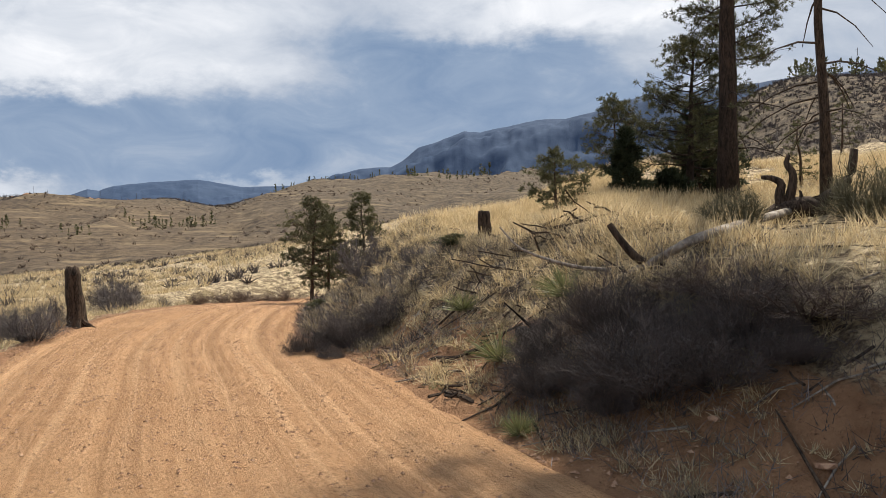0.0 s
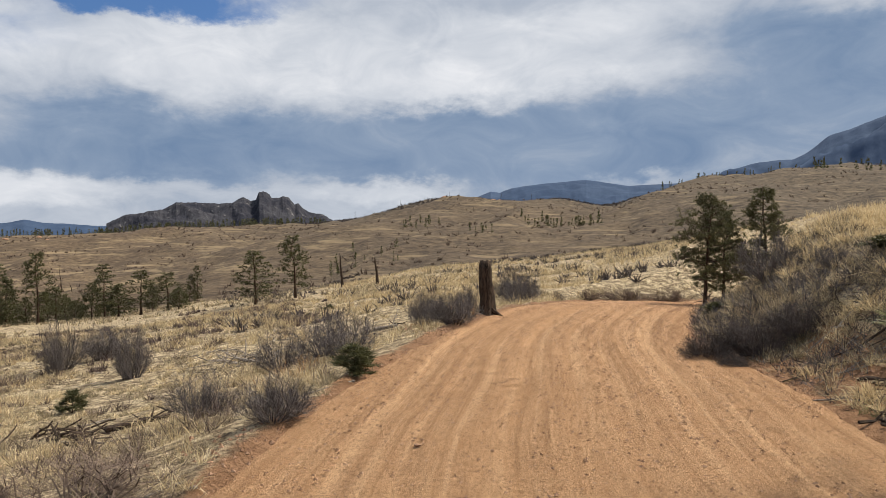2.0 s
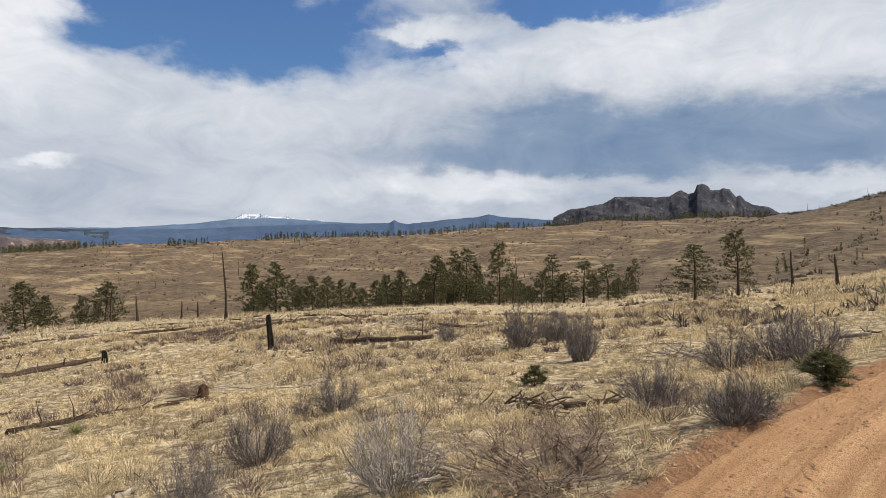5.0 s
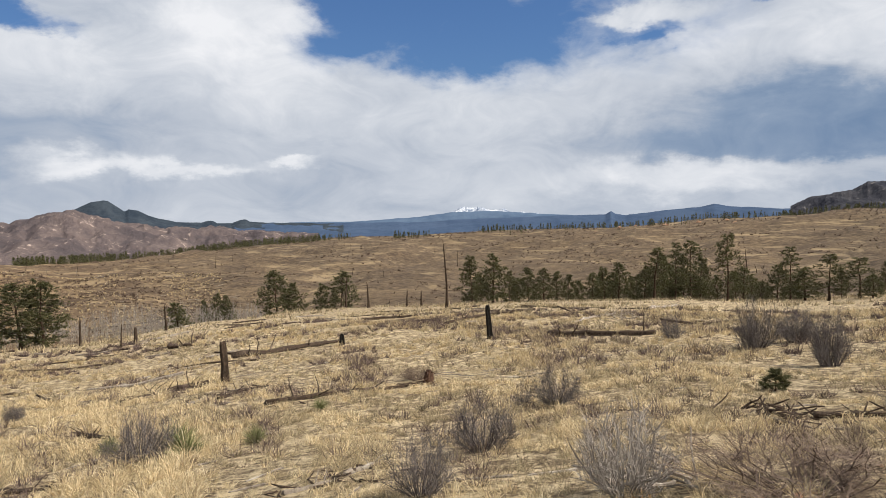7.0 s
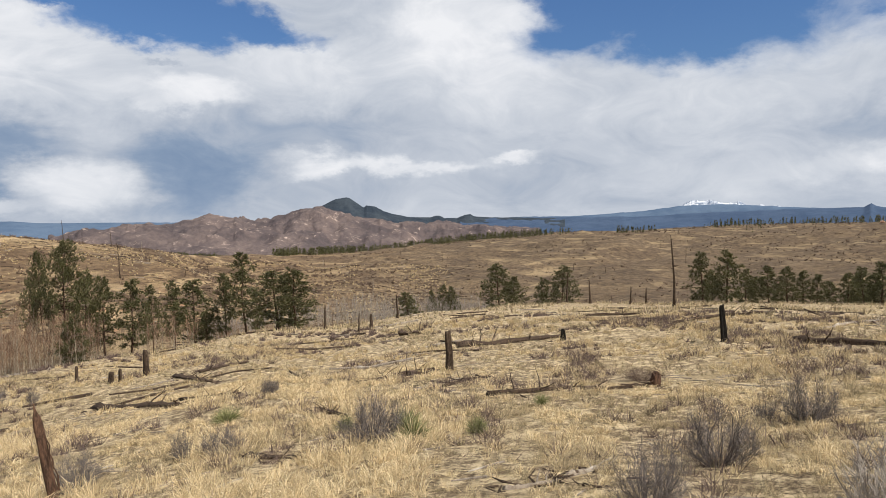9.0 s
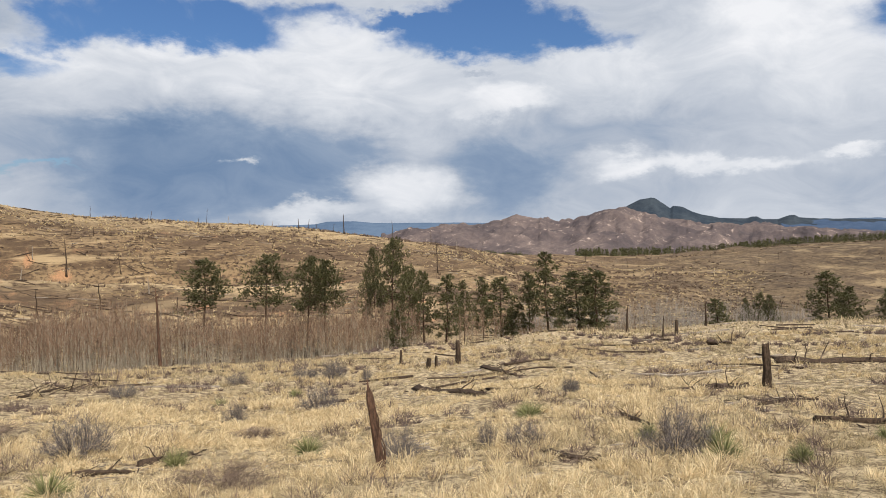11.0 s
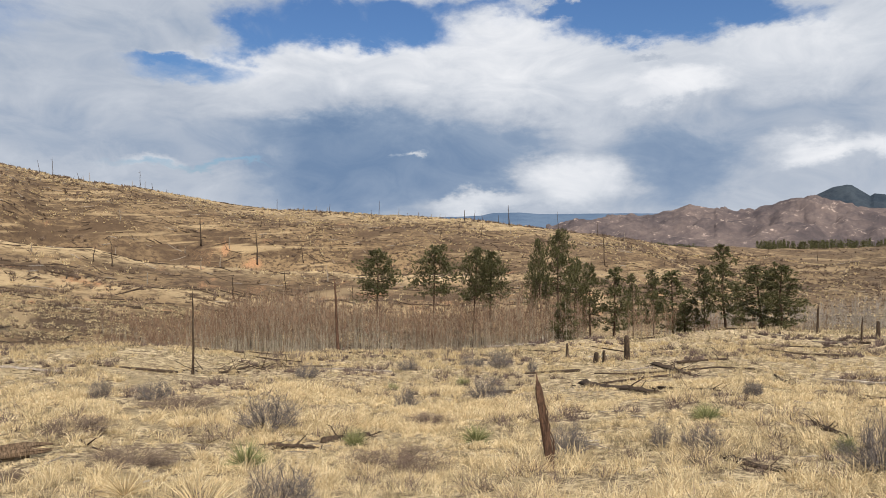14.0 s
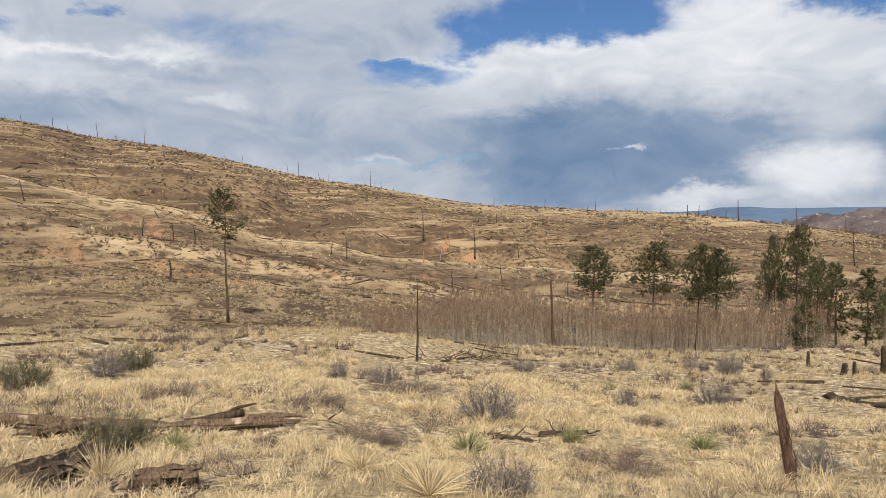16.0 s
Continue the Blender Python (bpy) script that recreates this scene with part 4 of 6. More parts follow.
plant(round_pines, ((-99.92, -10.09, 9.05, 3.70), (-102.12, -7.96, 7.28, 2.46), (-110.34, -4.58, 7.66, 2.48), (-105.42, -1.66, 7.72, 2.53), (-88.06, -20.47, 5.36, 2.61), (-118.09, -23.56, 6.31, 1.35), (-120.39, -22.21, 6.18, 1.37), (-116.78, -19.62, 7.37, 2.09), (-54.07, -22.03, 5.28, 2.57), (-55.38, -24.04, 4.63, 2.22),), 3, 8.0, 2.6)
high = [pine("pine_tree", "tall ponderosa pine with bare trunk and round crown above aspens", 400 + i, 11.0, 4.6, 0.50, 0.15, 820, 11, 0.27, 0.066, whorl=14, group="valley pines", dead_limbs=8) for i in range(3)]
plant(high, ((-48.23, -64.40, 10.58, 5.15), (-51.90, -58.91, 11.12, 4.77), (-52.33, -53.08, 11.07, 3.57), (-54.49, -52.33, 10.97, 3.98), (-53.65, -42.75, 12.31, 3.39), (-55.75, -46.50, 11.68, 2.32), (-57.77, -44.00, 10.29, 2.55),), 4, 11.0, 4.6)
mixed = [pine("pine_tree", "ponderosa pine with dark crown standing among bare aspens", 500 + i, 9.0, 3.0, 0.30, 0.12, 600, 11, 0.27, 0.062, sparse=0.2, group="valley pines") for i in range(3)]
plant(mixed, ((-68.63, -59.12, 8.49, 1.45), (-60.36, -43.88, 9.45, 2.26), (-60.03, -40.89, 9.15, 2.66), (-66.15, -42.54, 8.90, 2.51), (-69.00, -41.78, 8.22, 2.19), (-66.57, -38.04, 8.68, 3.06), (-65.36, -36.12, 5.61, 2.62), (-66.26, -34.46, 8.15, 2.02), (-63.59, -30.90, 9.15, 2.70), (-62.24, -29.08, 4.79, 1.86), (-48.50, -38.00, 5.35, 2.06),), 5, 9.0, 2.5)
lone = [pine("pine_tree", "lone thin pine with a long bare trunk and sparse crown", 606, 11.0, 2.8, 0.62, 0.10, 420, 10, 0.24, 0.05, sparse=0.3, whorl=9, dead_limbs=6)]
plant(lone, ((-8.31, -59.69, 11.15, 2.70),), 6, 11.0, 2.5)


def set_at(ob, x, y, turn=0.0, sink=0.08):
    ob.matrix_basis = spot(x, y, turn, sink=sink)
    return ob


# the grove on the cut bank
NEAR = dict(leaves=15, leaf=0.092, leaf_w=0.011, near=True)
SMALL = dict(leaves=14, leaf=0.066, leaf_w=0.009, near=True)
set_at(pine("pine_tree", "large ponderosa pine with thick furrowed trunk on the bank", 11, 17.5, 3.5, 0.79, 0.195, 2400, lean=(-0.15, 0.1), whorl=12, sparse=0.1, dead_limbs=16, bark=OLD_BARK, **NEAR), 6.39, 16.05)
set_at(pine("pine_tree", "slim ponderosa pine behind the thick trunk on the bank", 12, 10.0, 2.5, 0.36, 0.085, 3200, lean=(-0.2, 0.1), whorl=13, sparse=0.0, bark=OLD_BARK, **NEAR), 7.14, 17.47)
set_at(pine("pine_tree", "ponderosa pine with leaning trunk and open crown on the bank", 13, 4.1, 2.9, 0.22, 0.10, 2300, lean=(-0.25, 0), whorl=14, bark=OLD_BARK, **NEAR), 6.15, 17.74)
set_at(pine("pine_tree", "small spreading pine with sparse tufted crown", 14, 2.5, 1.6, 0.28, 0.05, 1500, lean=(-0.1, 0), whorl=10, sparse=0.2, **SMALL), 4.31, 17.77)
set_at(pine("pine_tree", "small ragged pine on the grassy bank", 15, 1.45, 1.1, 0.14, 0.04, 1000, whorl=10, sparse=0.15, **SMALL), 2.40, 15.10)
set_at(pine("pine_tree", "young pine far up the bank", 16, 2.6, 1.0, 0.2, 0.05, 300, whorl=9, **SMALL), 14.82, 26.38)
set_at(pine("pine_tree", "young bushy pine beside the dead trunk", 17, 1.9, 0.9, 0.12, 0.05, 300, whorl=9, **SMALL), 10.00, 19.89)
set_at(pine("pine_tree", "open-crowned pine with bare forked trunk at the road's bend", 18, 3.32, 2.0, 0.26, 0.06, 2700, whorl=13, sparse=0.1, **SMALL), -3.97, 21.42)
set_at(pine("pine_tree", "thin pine beside the forked pine at the road's bend", 19, 2.97, 1.4, 0.2, 0.05, 1600, whorl=10, **SMALL), -3.64, 22.49)
set_at(pine("pine_tree", "dark conical pine above grey brush at the bend", 20, 3.73, 1.7, 0.12, 0.06, 2700, whorl=12, **SMALL), -2.55, 23.15)
# the high crown is out of view, added to cast shade on the bank
set_at(pine("pine_tree", "tall pine with drooping bare dead limbs below an unseen crown added for shade", 61, 14.5, 3.0, 0.68, 0.085, 900, 12, 0.20, 0.028, lean=(-0.55, 0.1), whorl=10, dead_limbs=34, bark=DEAD_WOOD, near=True), 6.72, 12.58)
for x, y, h, w, seed in ((4.34, 16.73, 1.65, 0.62, 41), (5.53, 17.42, 0.78, 0.70, 42), (6.89, 19.07, 2.71, 1.20, 43), (7.58, 19.88, 2.47, 1.30, 44)):
    set_at(pine("juniper_tree", "dense nearly black juniper among the pines", seed, h, w, 0.04, 0.07, 900, 9, 0.14, 0.035, whorl=16, category="juniper tree", needle=JUNIPER, group="junipers on the bank"), x, y)


# ---------------------------------------------------------------- dead wood
def snag(label, seed, x, y, height, radius, lean=(0, 0), limbs=7, reach=0.12, mat=None, name="snag", group="", sink=0.15, blunt=0.35, taper=0.62):
    """A dead standing trunk with a broken top and stubs."""
    g = rand(seed)
    ob = thing(name, label, "dead tree", x, y, ground_z(x, y), group)
    k = np.linspace(0, 1, 9)
    axis = np.stack((lean[0] * k, lean[1] * k, k * (height + sink) - sink), 1) + np.cumsum(g.normal(0, 0.006 * height, (9, 3)), 0) * [1, 1, 0]
    t = Geo()
    t.tube(axis, radius * (1 - taper * k) * (1 + 0.5 * np.exp(-k * 12)) * np.where(k > 0.99, blunt, 1), 14 if name == "stump" else 9, lump=0.42 if name == "stump" else 0.18, rng=g)
    part("trunk", t, mat or DEAD_WOOD, ob, "", True)
    for i in range(7 if name == "stump" else 0):
        a, s = i * 0.9 + g.normal(0, 0.2), np.linspace(0, 1, 4)
        rim = radius * (1 - taper)
        foot = axis[-2] + np.array([np.cos(a), np.sin(a), 0]) * rim * 0.55
        b = Geo()
        b.tube(foot + np.array([g.normal(0, 0.02), g.normal(0, 0.02), height * (0.13 + 0.07 * g.random())]) * s[:, None], rim * np.array([0.5, 0.52, 0.36, 0.06]), 6, lump=0.4, rng=g)
        part("splinter", b, mat or DEAD_WOOD, ob, "pointed broken splinter of wood")
    for i in range(5 if name == "stump" else 0):
        a, s = i * 1.26 + g.normal(0, 0.25), np.linspace(0, 1, 5)
        L = radius * (1.0 + 0.9 * g.random())
        b = Geo()
        b.tube(np.array([np.cos(a), np.sin(a), 0]) * (radius * 0.5 + s * L)[:, None] + np.array([0, 0, 1.0]) * (0.16 - 0.22 * s ** 0.7)[:, None] * height * 0.6, radius * (0.42 - 0.34 * s), 6, lump=0.3, rng=g)
        part("root", b, mat or DEAD_WOOD, ob)
    for i in range(limbs):
        q = 0.25 + 0.72 * g.random()
        at = np.array([np.interp(q, k, axis[:, j]) for j in range(3)])
        a, s = g.random() * 6.28, np.linspace(0, 1, 5)
        L = height * reach * (0.4 + 1.1 * g.random())
        b = Geo()
        b.tube(at + np.array([np.cos(a), np.sin(a), 0.25]) * (s * L)[:, None] - np.array([0, 0, 1]) * (0.30 * L * s ** 2)[:, None] + g.normal(0, 0.02 * L, (5, 3)), radius * 0.22 * (1 - 0.8 * s), 4)
        part("branch", b, mat or DEAD_WOOD, ob)
    return ob


SNAG_ROWS = ((-57.90, 7.89, 5.59, 0.11, -0.03, -0.23), (-53.06, -19.10, 2.11, 0.11, -0.00, 0.00), (-43.82, -13.49, 1.44, 0.07, -0.01, 0.04), (-45.53, -13.09, 0.98, 0.11, 0.02, -0.07), (-58.62, -14.61, 2.04, 0.11, 0.01, -0.05), (-66.42, 1.64, 2.23, 0.13, -0.00, -0.05), (-66.24, 5.17, 1.71, 0.11, 0.00, 0.05), (-66.11, 6.60, 1.54, 0.11, -0.01, -0.05), (-80.43, -0.62, 4.11, 0.13, -0.00, 0.06), (-25.96, -38.59, 5.37, 0.12, 0.19, -0.12), (-11.16, -25.93, 3.16, 0.05, 0.04, -0.02), (-5.44, -85.04, 2.65, 0.17, -0.00, 0.00))
SNAG_ROWS += ((-17.64, -209.49, 0.50, 0.34, -0.00, 0.00), (-87.16, -169.34, 9.08, 0.31, 0.27, -0.14), (-78.59, -184.37, 7.84, 0.32, -0.00, 0.00), (-181.73, -189.54, 3.94, 0.42, -0.00, 0.00), (-193.31, -177.74, 7.42, 0.53, 0.14, -0.16), (-29.35, -22.56, 0.74, 0.09, -0.00, 0.00), (-26.59, -18.81, 0.50, 0.13, -0.03, 0.04), (-26.81, -18.51, 0.56, 0.08, -0.00, 0.00), (-29.07, -18.76, 1.14, 0.14, 0.03, -0.05), (-41.55, 51.69, 3.19, 0.13, -0.17, -0.13), (-34.24, 47.21, 2.30, 0.14, -0.19, -0.14))
for i, (x, y, h, r, lx, ly) in enumerate(SNAG_ROWS):
    red = i == 9
    snag("peeled reddish dead pine trunk with few stubs" if red else "thin burnt dead trunk standing on the slope", 700 + i, x, y, h, min(max(r, 0.05), 0.2), (lx, ly), 16 if i == 0 else 6, 0.10, RED_WOOD if red else DEAD_WOOD, group="" if red else "standing burnt trunks", blunt=0.8 if h < 1.2 else 0.35, taper=0.25 if h < 1.2 else 0.62)
for i, (x, y, h, r, lx, ly) in enumerate(((-27.24, 5.42, 1.31, 0.11, -0.02, -0.09), (-20.77, -3.50, 1.14, 0.10, 0.00, -0.02), (-30.80, -0.39, 0.50, 0.10, -0.00, 0.00), (-6.90, 13.45, 1.13, 0.13, -0.03, -0.02), (0.80, 13.77, 0.50, 0.12, -0.01, 0.00),)):
    snag(("burnt black post-like stump in the meadow", "brown broken stump in the meadow", "short burnt stump beside a log", "dark splintered stump beside the road", "squarely broken dark stump on the bank")[i], 740 + i, x, y, h, r * (1, 1, 1, 1.15, 1.0)[i], (lx, ly), 2, 0.08, (CHAR, DEAD_WOOD, CHAR, DEAD_WOOD, DEAD_WOOD)[i], "stump", blunt=(0.5, 0.5, 0.5, 0.7, 1.0)[i], taper=0.22)


snag("reddish splintered root end of a fallen log in the meadow", 749, -16.90, 1.82, 0.34, 0.12, (0.03, 0.02), 4, 0.5, RED_WOOD, "stump", blunt=0.5, taper=0.4)


def leaning_stump(x, y, h, r, lx, ly):
    g = rand(77)
    ob = thing("stump", "tall leaning reddish-brown stump with a split pointed top", "stump", x, y, ground_z(x, y))
    k = np.linspace(0, 1, 16)
    axis = np.stack((lx * k, ly * k, k * (h + 0.15) - 0.15), 1)
    t = Geo()
    t.tube(axis, r * np.interp(k, [0, .10, .80, .86, .90, .94, 1], [1.0, .84, .76, .70, .42, .16, .06]), 20, lump=0.22, rng=g)
    part("trunk", t, RED_WOOD, ob, "", True)
    for i in range(9):
        a, q = g.random() * 6.28, 0.02 + 0.5 * g.random()
        b = Geo()
        p0 = np.array([lx * q + np.cos(a) * r * 0.58, ly * q + np.sin(a) * r * 0.58, q * h])
        b.tube(np.stack((p0, p0 + [0.012 * np.cos(a), 0.012 * np.sin(a), h * 0.16], p0 + [lx * .3 * .97, ly * .3 * .97, h * 0.3])), [r * .12, r * .18, r * .06], 4)
        part("bark_strip", b, RED_WOOD, ob)


for row in ((-9.16, -7.02, 1.49, 0.08, 0.15, -0.19),):
    leaning_stump(*row)


CLEAR = []          # ground that lying trunks keep free of grass


def log(label, seed, x0, y0, x1, y1, r, mat, stubs=6, lift=0.30, name="fallen_log", taper=0.55, twigs=0):
    """A fallen trunk that follows the ground, with broken limbs."""
    CLEAR.append((x0, y0, x1, y1, r))
    g = rand(seed)
    n = 14
    s = np.linspace(0, 1, n)
    px, py = x0 + (x1 - x0) * s, y0 + (y1 - y0) * s
    across = unit(np.array([y1 - y0, x0 - x1]))
    L = math.hypot(x1 - x0, y1 - y0)
    bow = np.cumsum(g.normal(0, 0.010 * L, n)) * np.sin(np.pi * s)
    px, py = px + across[0] * bow, py + across[1] * bow
    gz = land(px, py)
    gz = np.maximum(gz, np.interp(s, [0, 1], [gz[0], gz[-1]]) - 0.1)
    ob = thing(name, label, "log", x0, y0, gz[0])
    pts = np.stack((px - x0, py - y0, gz - gz[0] + r * lift), 1)
    t = Geo()
    t.tube(pts, r * (1 - (1 - taper) * s) * np.clip(1 + 0.16 * g.normal(0, 1, n), 0.6, 1.4), 12, lump=0.5, rng=g)
    part("trunk", t, mat, ob, "", True)
    for i in range(stubs):
        q = 0.1 + 0.88 * g.random()
        at = np.array([np.interp(q, s, pts[:, j]) for j in range(3)])
        side = g.choice((-1, 1))
        d = unit(np.array([across[0] * side, across[1] * side, 0.6 + 0.8 * g.random()]) + np.array([x1 - x0, y1 - y0, 0]) / L * g.normal(0.5, 0.5))
        b, u = Geo(), np.linspace(0, 1, 4)
        bl = r * (2 + 6 * g.random())
        b.tube(at + d * (u * bl)[:, None] + g.normal(0, 0.05 * bl, (4, 3)) * u[:, None], r * 0.26 * (1 - 0.75 * u), 5)
        part("broken_limb", b, mat, ob)
    return ob


for i, (x0, y0, x1, y1, r) in enumerate(((-30.43, -4.94, -31.71, -0.40, 0.15), (-20.91, -6.36, -19.81, -3.70, 0.08), (-15.47, -1.77, -16.92, 1.72, 0.08), (-17.29, -3.03, -19.54, -2.19, 0.05), (-27.21, 7.71, -24.12, 10.76, 0.15), (-37.03, 4.99, -47.02, 12.19, 0.14), (-8.42, 5.73, -8.13, 6.47, 0.06), (-38.56, -9.43, -38.25, -8.22, 0.16), (-15.31, -5.44, -14.00, -4.36, 0.06), (-45.72, 0.67, -44.76, 4.23, 0.11), (-21.61, -15.72, -18.97, -11.03, 0.12))
                                        + ((-20.33, -11.86, -18.88, -9.08, 0.07), (-10.80, -5.04, -10.60, -3.80, 0.05), (-27.05, -16.20, -24.74, -13.24, 0.10), (-27.49, -15.31, -28.99, -13.85, 0.10), (-19.53, -5.95, -20.73, -3.97, 0.08), (3.79, -56.41, 0.36, -55.74, 0.14), (-0.12, -34.47, -4.28, -33.05, 0.08), (-6.88, -11.87, -7.51, -11.26, 0.07), (-7.92, -11.71, -9.21, -11.92, 0.07), (-12.24, -25.99, -14.75, -27.88, 0.07))):
    log("dark burnt log lying in the dry grass" if r < 0.09 else "thick weathered brown log with broken limbs in the grass", 800 + i, x0, y0, x1, y1, max(r, 0.05), DEAD_WOOD, 5 if math.hypot(x1 - x0, y1 - y0) > 1.5 else 2)
for i, (x0, y0, x1, y1, r) in enumerate(((-5.24, -31.20, -7.41, -27.55, 0.06), (-32.68, 10.38, -37.77, 14.61, 0.09), (-40.74, 17.91, -49.11, 23.79, 0.12), (-7.87, -0.05, -8.47, 0.27, 0.04), (-7.32, -0.64, -7.57, -0.10, 0.03), (-16.83, -3.69, -18.05, -3.30, 0.04), (-10.16, 13.32, -9.46, 13.85, 0.07),)):
    log("pale bleached log lying in the dry grass", 850 + i, x0, y0, x1, y1, max(r, 0.035), GREY_WOOD, 3)


def rotten_log(label, seed, x0, y0, x1, y1, r, slabs=9, raised=False):
    """A rotting trunk, split lengthwise into slabs."""
    CLEAR.append((x0, y0, x1, y1, r * 1.6))
    g = rand(seed)
    n = 16
    s = np.linspace(0, 1, n)
    px, py = x0 + (x1 - x0) * s, y0 + (y1 - y0) * s
    gz = land(px, py)
    ob = thing("rotten_log", label, "log", x0, y0, gz[0])
    pts = np.stack((px - x0, py - y0, gz - gz[0] + r * 0.7), 1)
    along, L = unit(pts[-1] - pts[0]), np.linalg.norm(pts[-1] - pts[0])
    side = unit(np.cross(along, [0, 0, 1.0]))
    t = Geo()
    t.tube(pts, r * 0.82 * np.clip(1 + 0.15 * g.normal(0, 1, n), 0.6, 1.3), 12, lump=0.5, rng=g)
    part("heartwood", t, ROTTEN, ob)
    for i in range(slabs):
        q0 = g.random() * 0.8
        q1 = min(1.06, q0 + (0.15 + 0.35 * g.random()) * max(1.0, 0.9 / L))
        u = np.linspace(q0, q1, 6)
        a = g.normal(0, 0.8)
        away = side * np.sin(a) + np.array([0, 0, 1.0]) * np.cos(a) * 0.9
        line3 = np.stack([np.interp(u, s, pts[:, j]) for j in range(3)], 1) + along * ((u - np.clip(u, 0, 1)) * L)[:, None] + away * r * (0.62 + 0.3 * g.random()) + g.normal(0, 0.05 * r, (6, 3))
        b = Geo()
        b.tube(line3, r * (0.18 + 0.24 * g.random()) * np.array([0.35, 0.9, 1, 1, 0.8, 0.3]), 5, lump=0.5, rng=g)
        part("split_slab", b, ROTTEN, ob)
    if raised:
        at = lambda q, h: np.array([np.interp(q, s, pts[:, j]) for j in range(3)]) + [0, 0, h]
        limb(ob, "raised_limb", (at(.70, .03), at(.76, .08), at(.83, .15), at(.88, .19)), r * .75, r * .5, DEAD_WOOD, seed, 8)
        limb(ob, "broken_limb", (at(.83, .17), at(.85, .26), at(.89, .31), at(.92, .34)), r * .3, r * .1, DEAD_WOOD, seed + 1, 6)
        limb(ob, "broken_limb", (at(.60, .03), at(.61, .10), at(.625, .17)), r * .22, r * .08, DEAD_WOOD, seed + 2, 6, 5)
    return ob


def limb(parent, name, pts, r0, r1, mat, seed, sides=7, curve=10):
    b = Geo()
    p = curve_points(np.array(pts, float), curve)
    b.tube(p, np.linspace(r0, r1, curve), sides, lump=0.15, rng=rand(seed))
    return part(name, b, mat, parent, "", True)


for i, (x0, y0, x1, y1, r) in enumerate(((2.09, -14.22, -3.10, -12.42, 0.14), (0.40, -8.17, -0.33, -12.36, 0.18), (0.75, -9.81, 0.17, -11.54, 0.10), (-0.67, -8.09, -1.32, -8.05, 0.13), (0.73, -12.95, -0.14, -13.39, 0.15), (-0.85, -13.88, -1.36, -12.84, 0.09),)):
    rotten_log("long rotten brown trunk with a raised broken limb" if i == 0 else "rotten split log crumbling in the dry grass", 870 + i, x0, y0, x1, y1, r, 26 if i == 0 else 14, i == 0)
for i, (x0, y0, x1, y1, r) in enumerate(((0.81, 7.65, 1.08, 7.34, 0.09), (-0.18, 8.74, 0.86, 7.97, 0.02), (0.02, 7.40, 0.27, 6.98, 0.03), (2.43, 5.37, 2.69, 5.37, 0.02),)):
    log("charred log end on the bank" if i == 0 else "weathered broken log half sunk in the cut bank", 890 + i, x0, y0, x1, y1, r, CHAR if i == 0 else DEAD_WOOD, 2)


def big_bank_log():
    x0, y0 = 1.64, 7.07
    x1, y1 = 2.50, 6.94
    x2, y2 = 4.86, 10.16
    z0 = ground_z(x0, y0)
    ob = thing("fallen_log", "long bleached fallen trunk with upraised limb on the bank", "log", x0, y0, z0)
    rel = [(x - x0, y - y0, ground_z(x, y) - z0 + h) for x, y, h in ((x0 - 0.15, y0 - 0.12, 0.03), (x0, y0, 0.06), ((x0 + x1) / 2, (y0 + y1) / 2, 0.12), (x1, y1, 0.12), (x2, y2, 0.15))]
    limb(ob, "trunk", rel, 0.026, 0.052, GREY_WOOD, 1, 9, 18)
    mx, my, mz = [(a + b) / 2 for a, b in zip(rel[1], rel[2])]
    ex, ey = -0.94, 0.34
    limb(ob, "raised_limb", ((mx + .28, my, mz + .05), (mx + .05, my, mz + .1), (mx - .12, my + .02, mz + .28), (mx - .24, my + .05, mz + .46)), 0.045, 0.028, DEAD_WOOD, 2)
    limb(ob, "long_branch", ((mx - .25, my, mz + .02), (mx - .6, my + .1, mz + .06), (mx - 1.05, my + .35, mz + .22), (mx - 1.25, my + .6, mz + .45)), 0.022, 0.008, GREY_WOOD, 3)
    limb(ob, "side_branch", ((mx - .1, my, mz), (mx - .35, my + .05, mz + .16)), 0.012, 0.006, DEAD_WOOD, 4, 5, 4)
    limb(ob, "hanging_stub", ((rel[1][0] + .06, rel[1][1], rel[1][2]), (rel[1][0] + .07, rel[1][1] - .03, rel[1][2] - .16)), 0.022, 0.012, GREY_WOOD, 5, 6, 4)


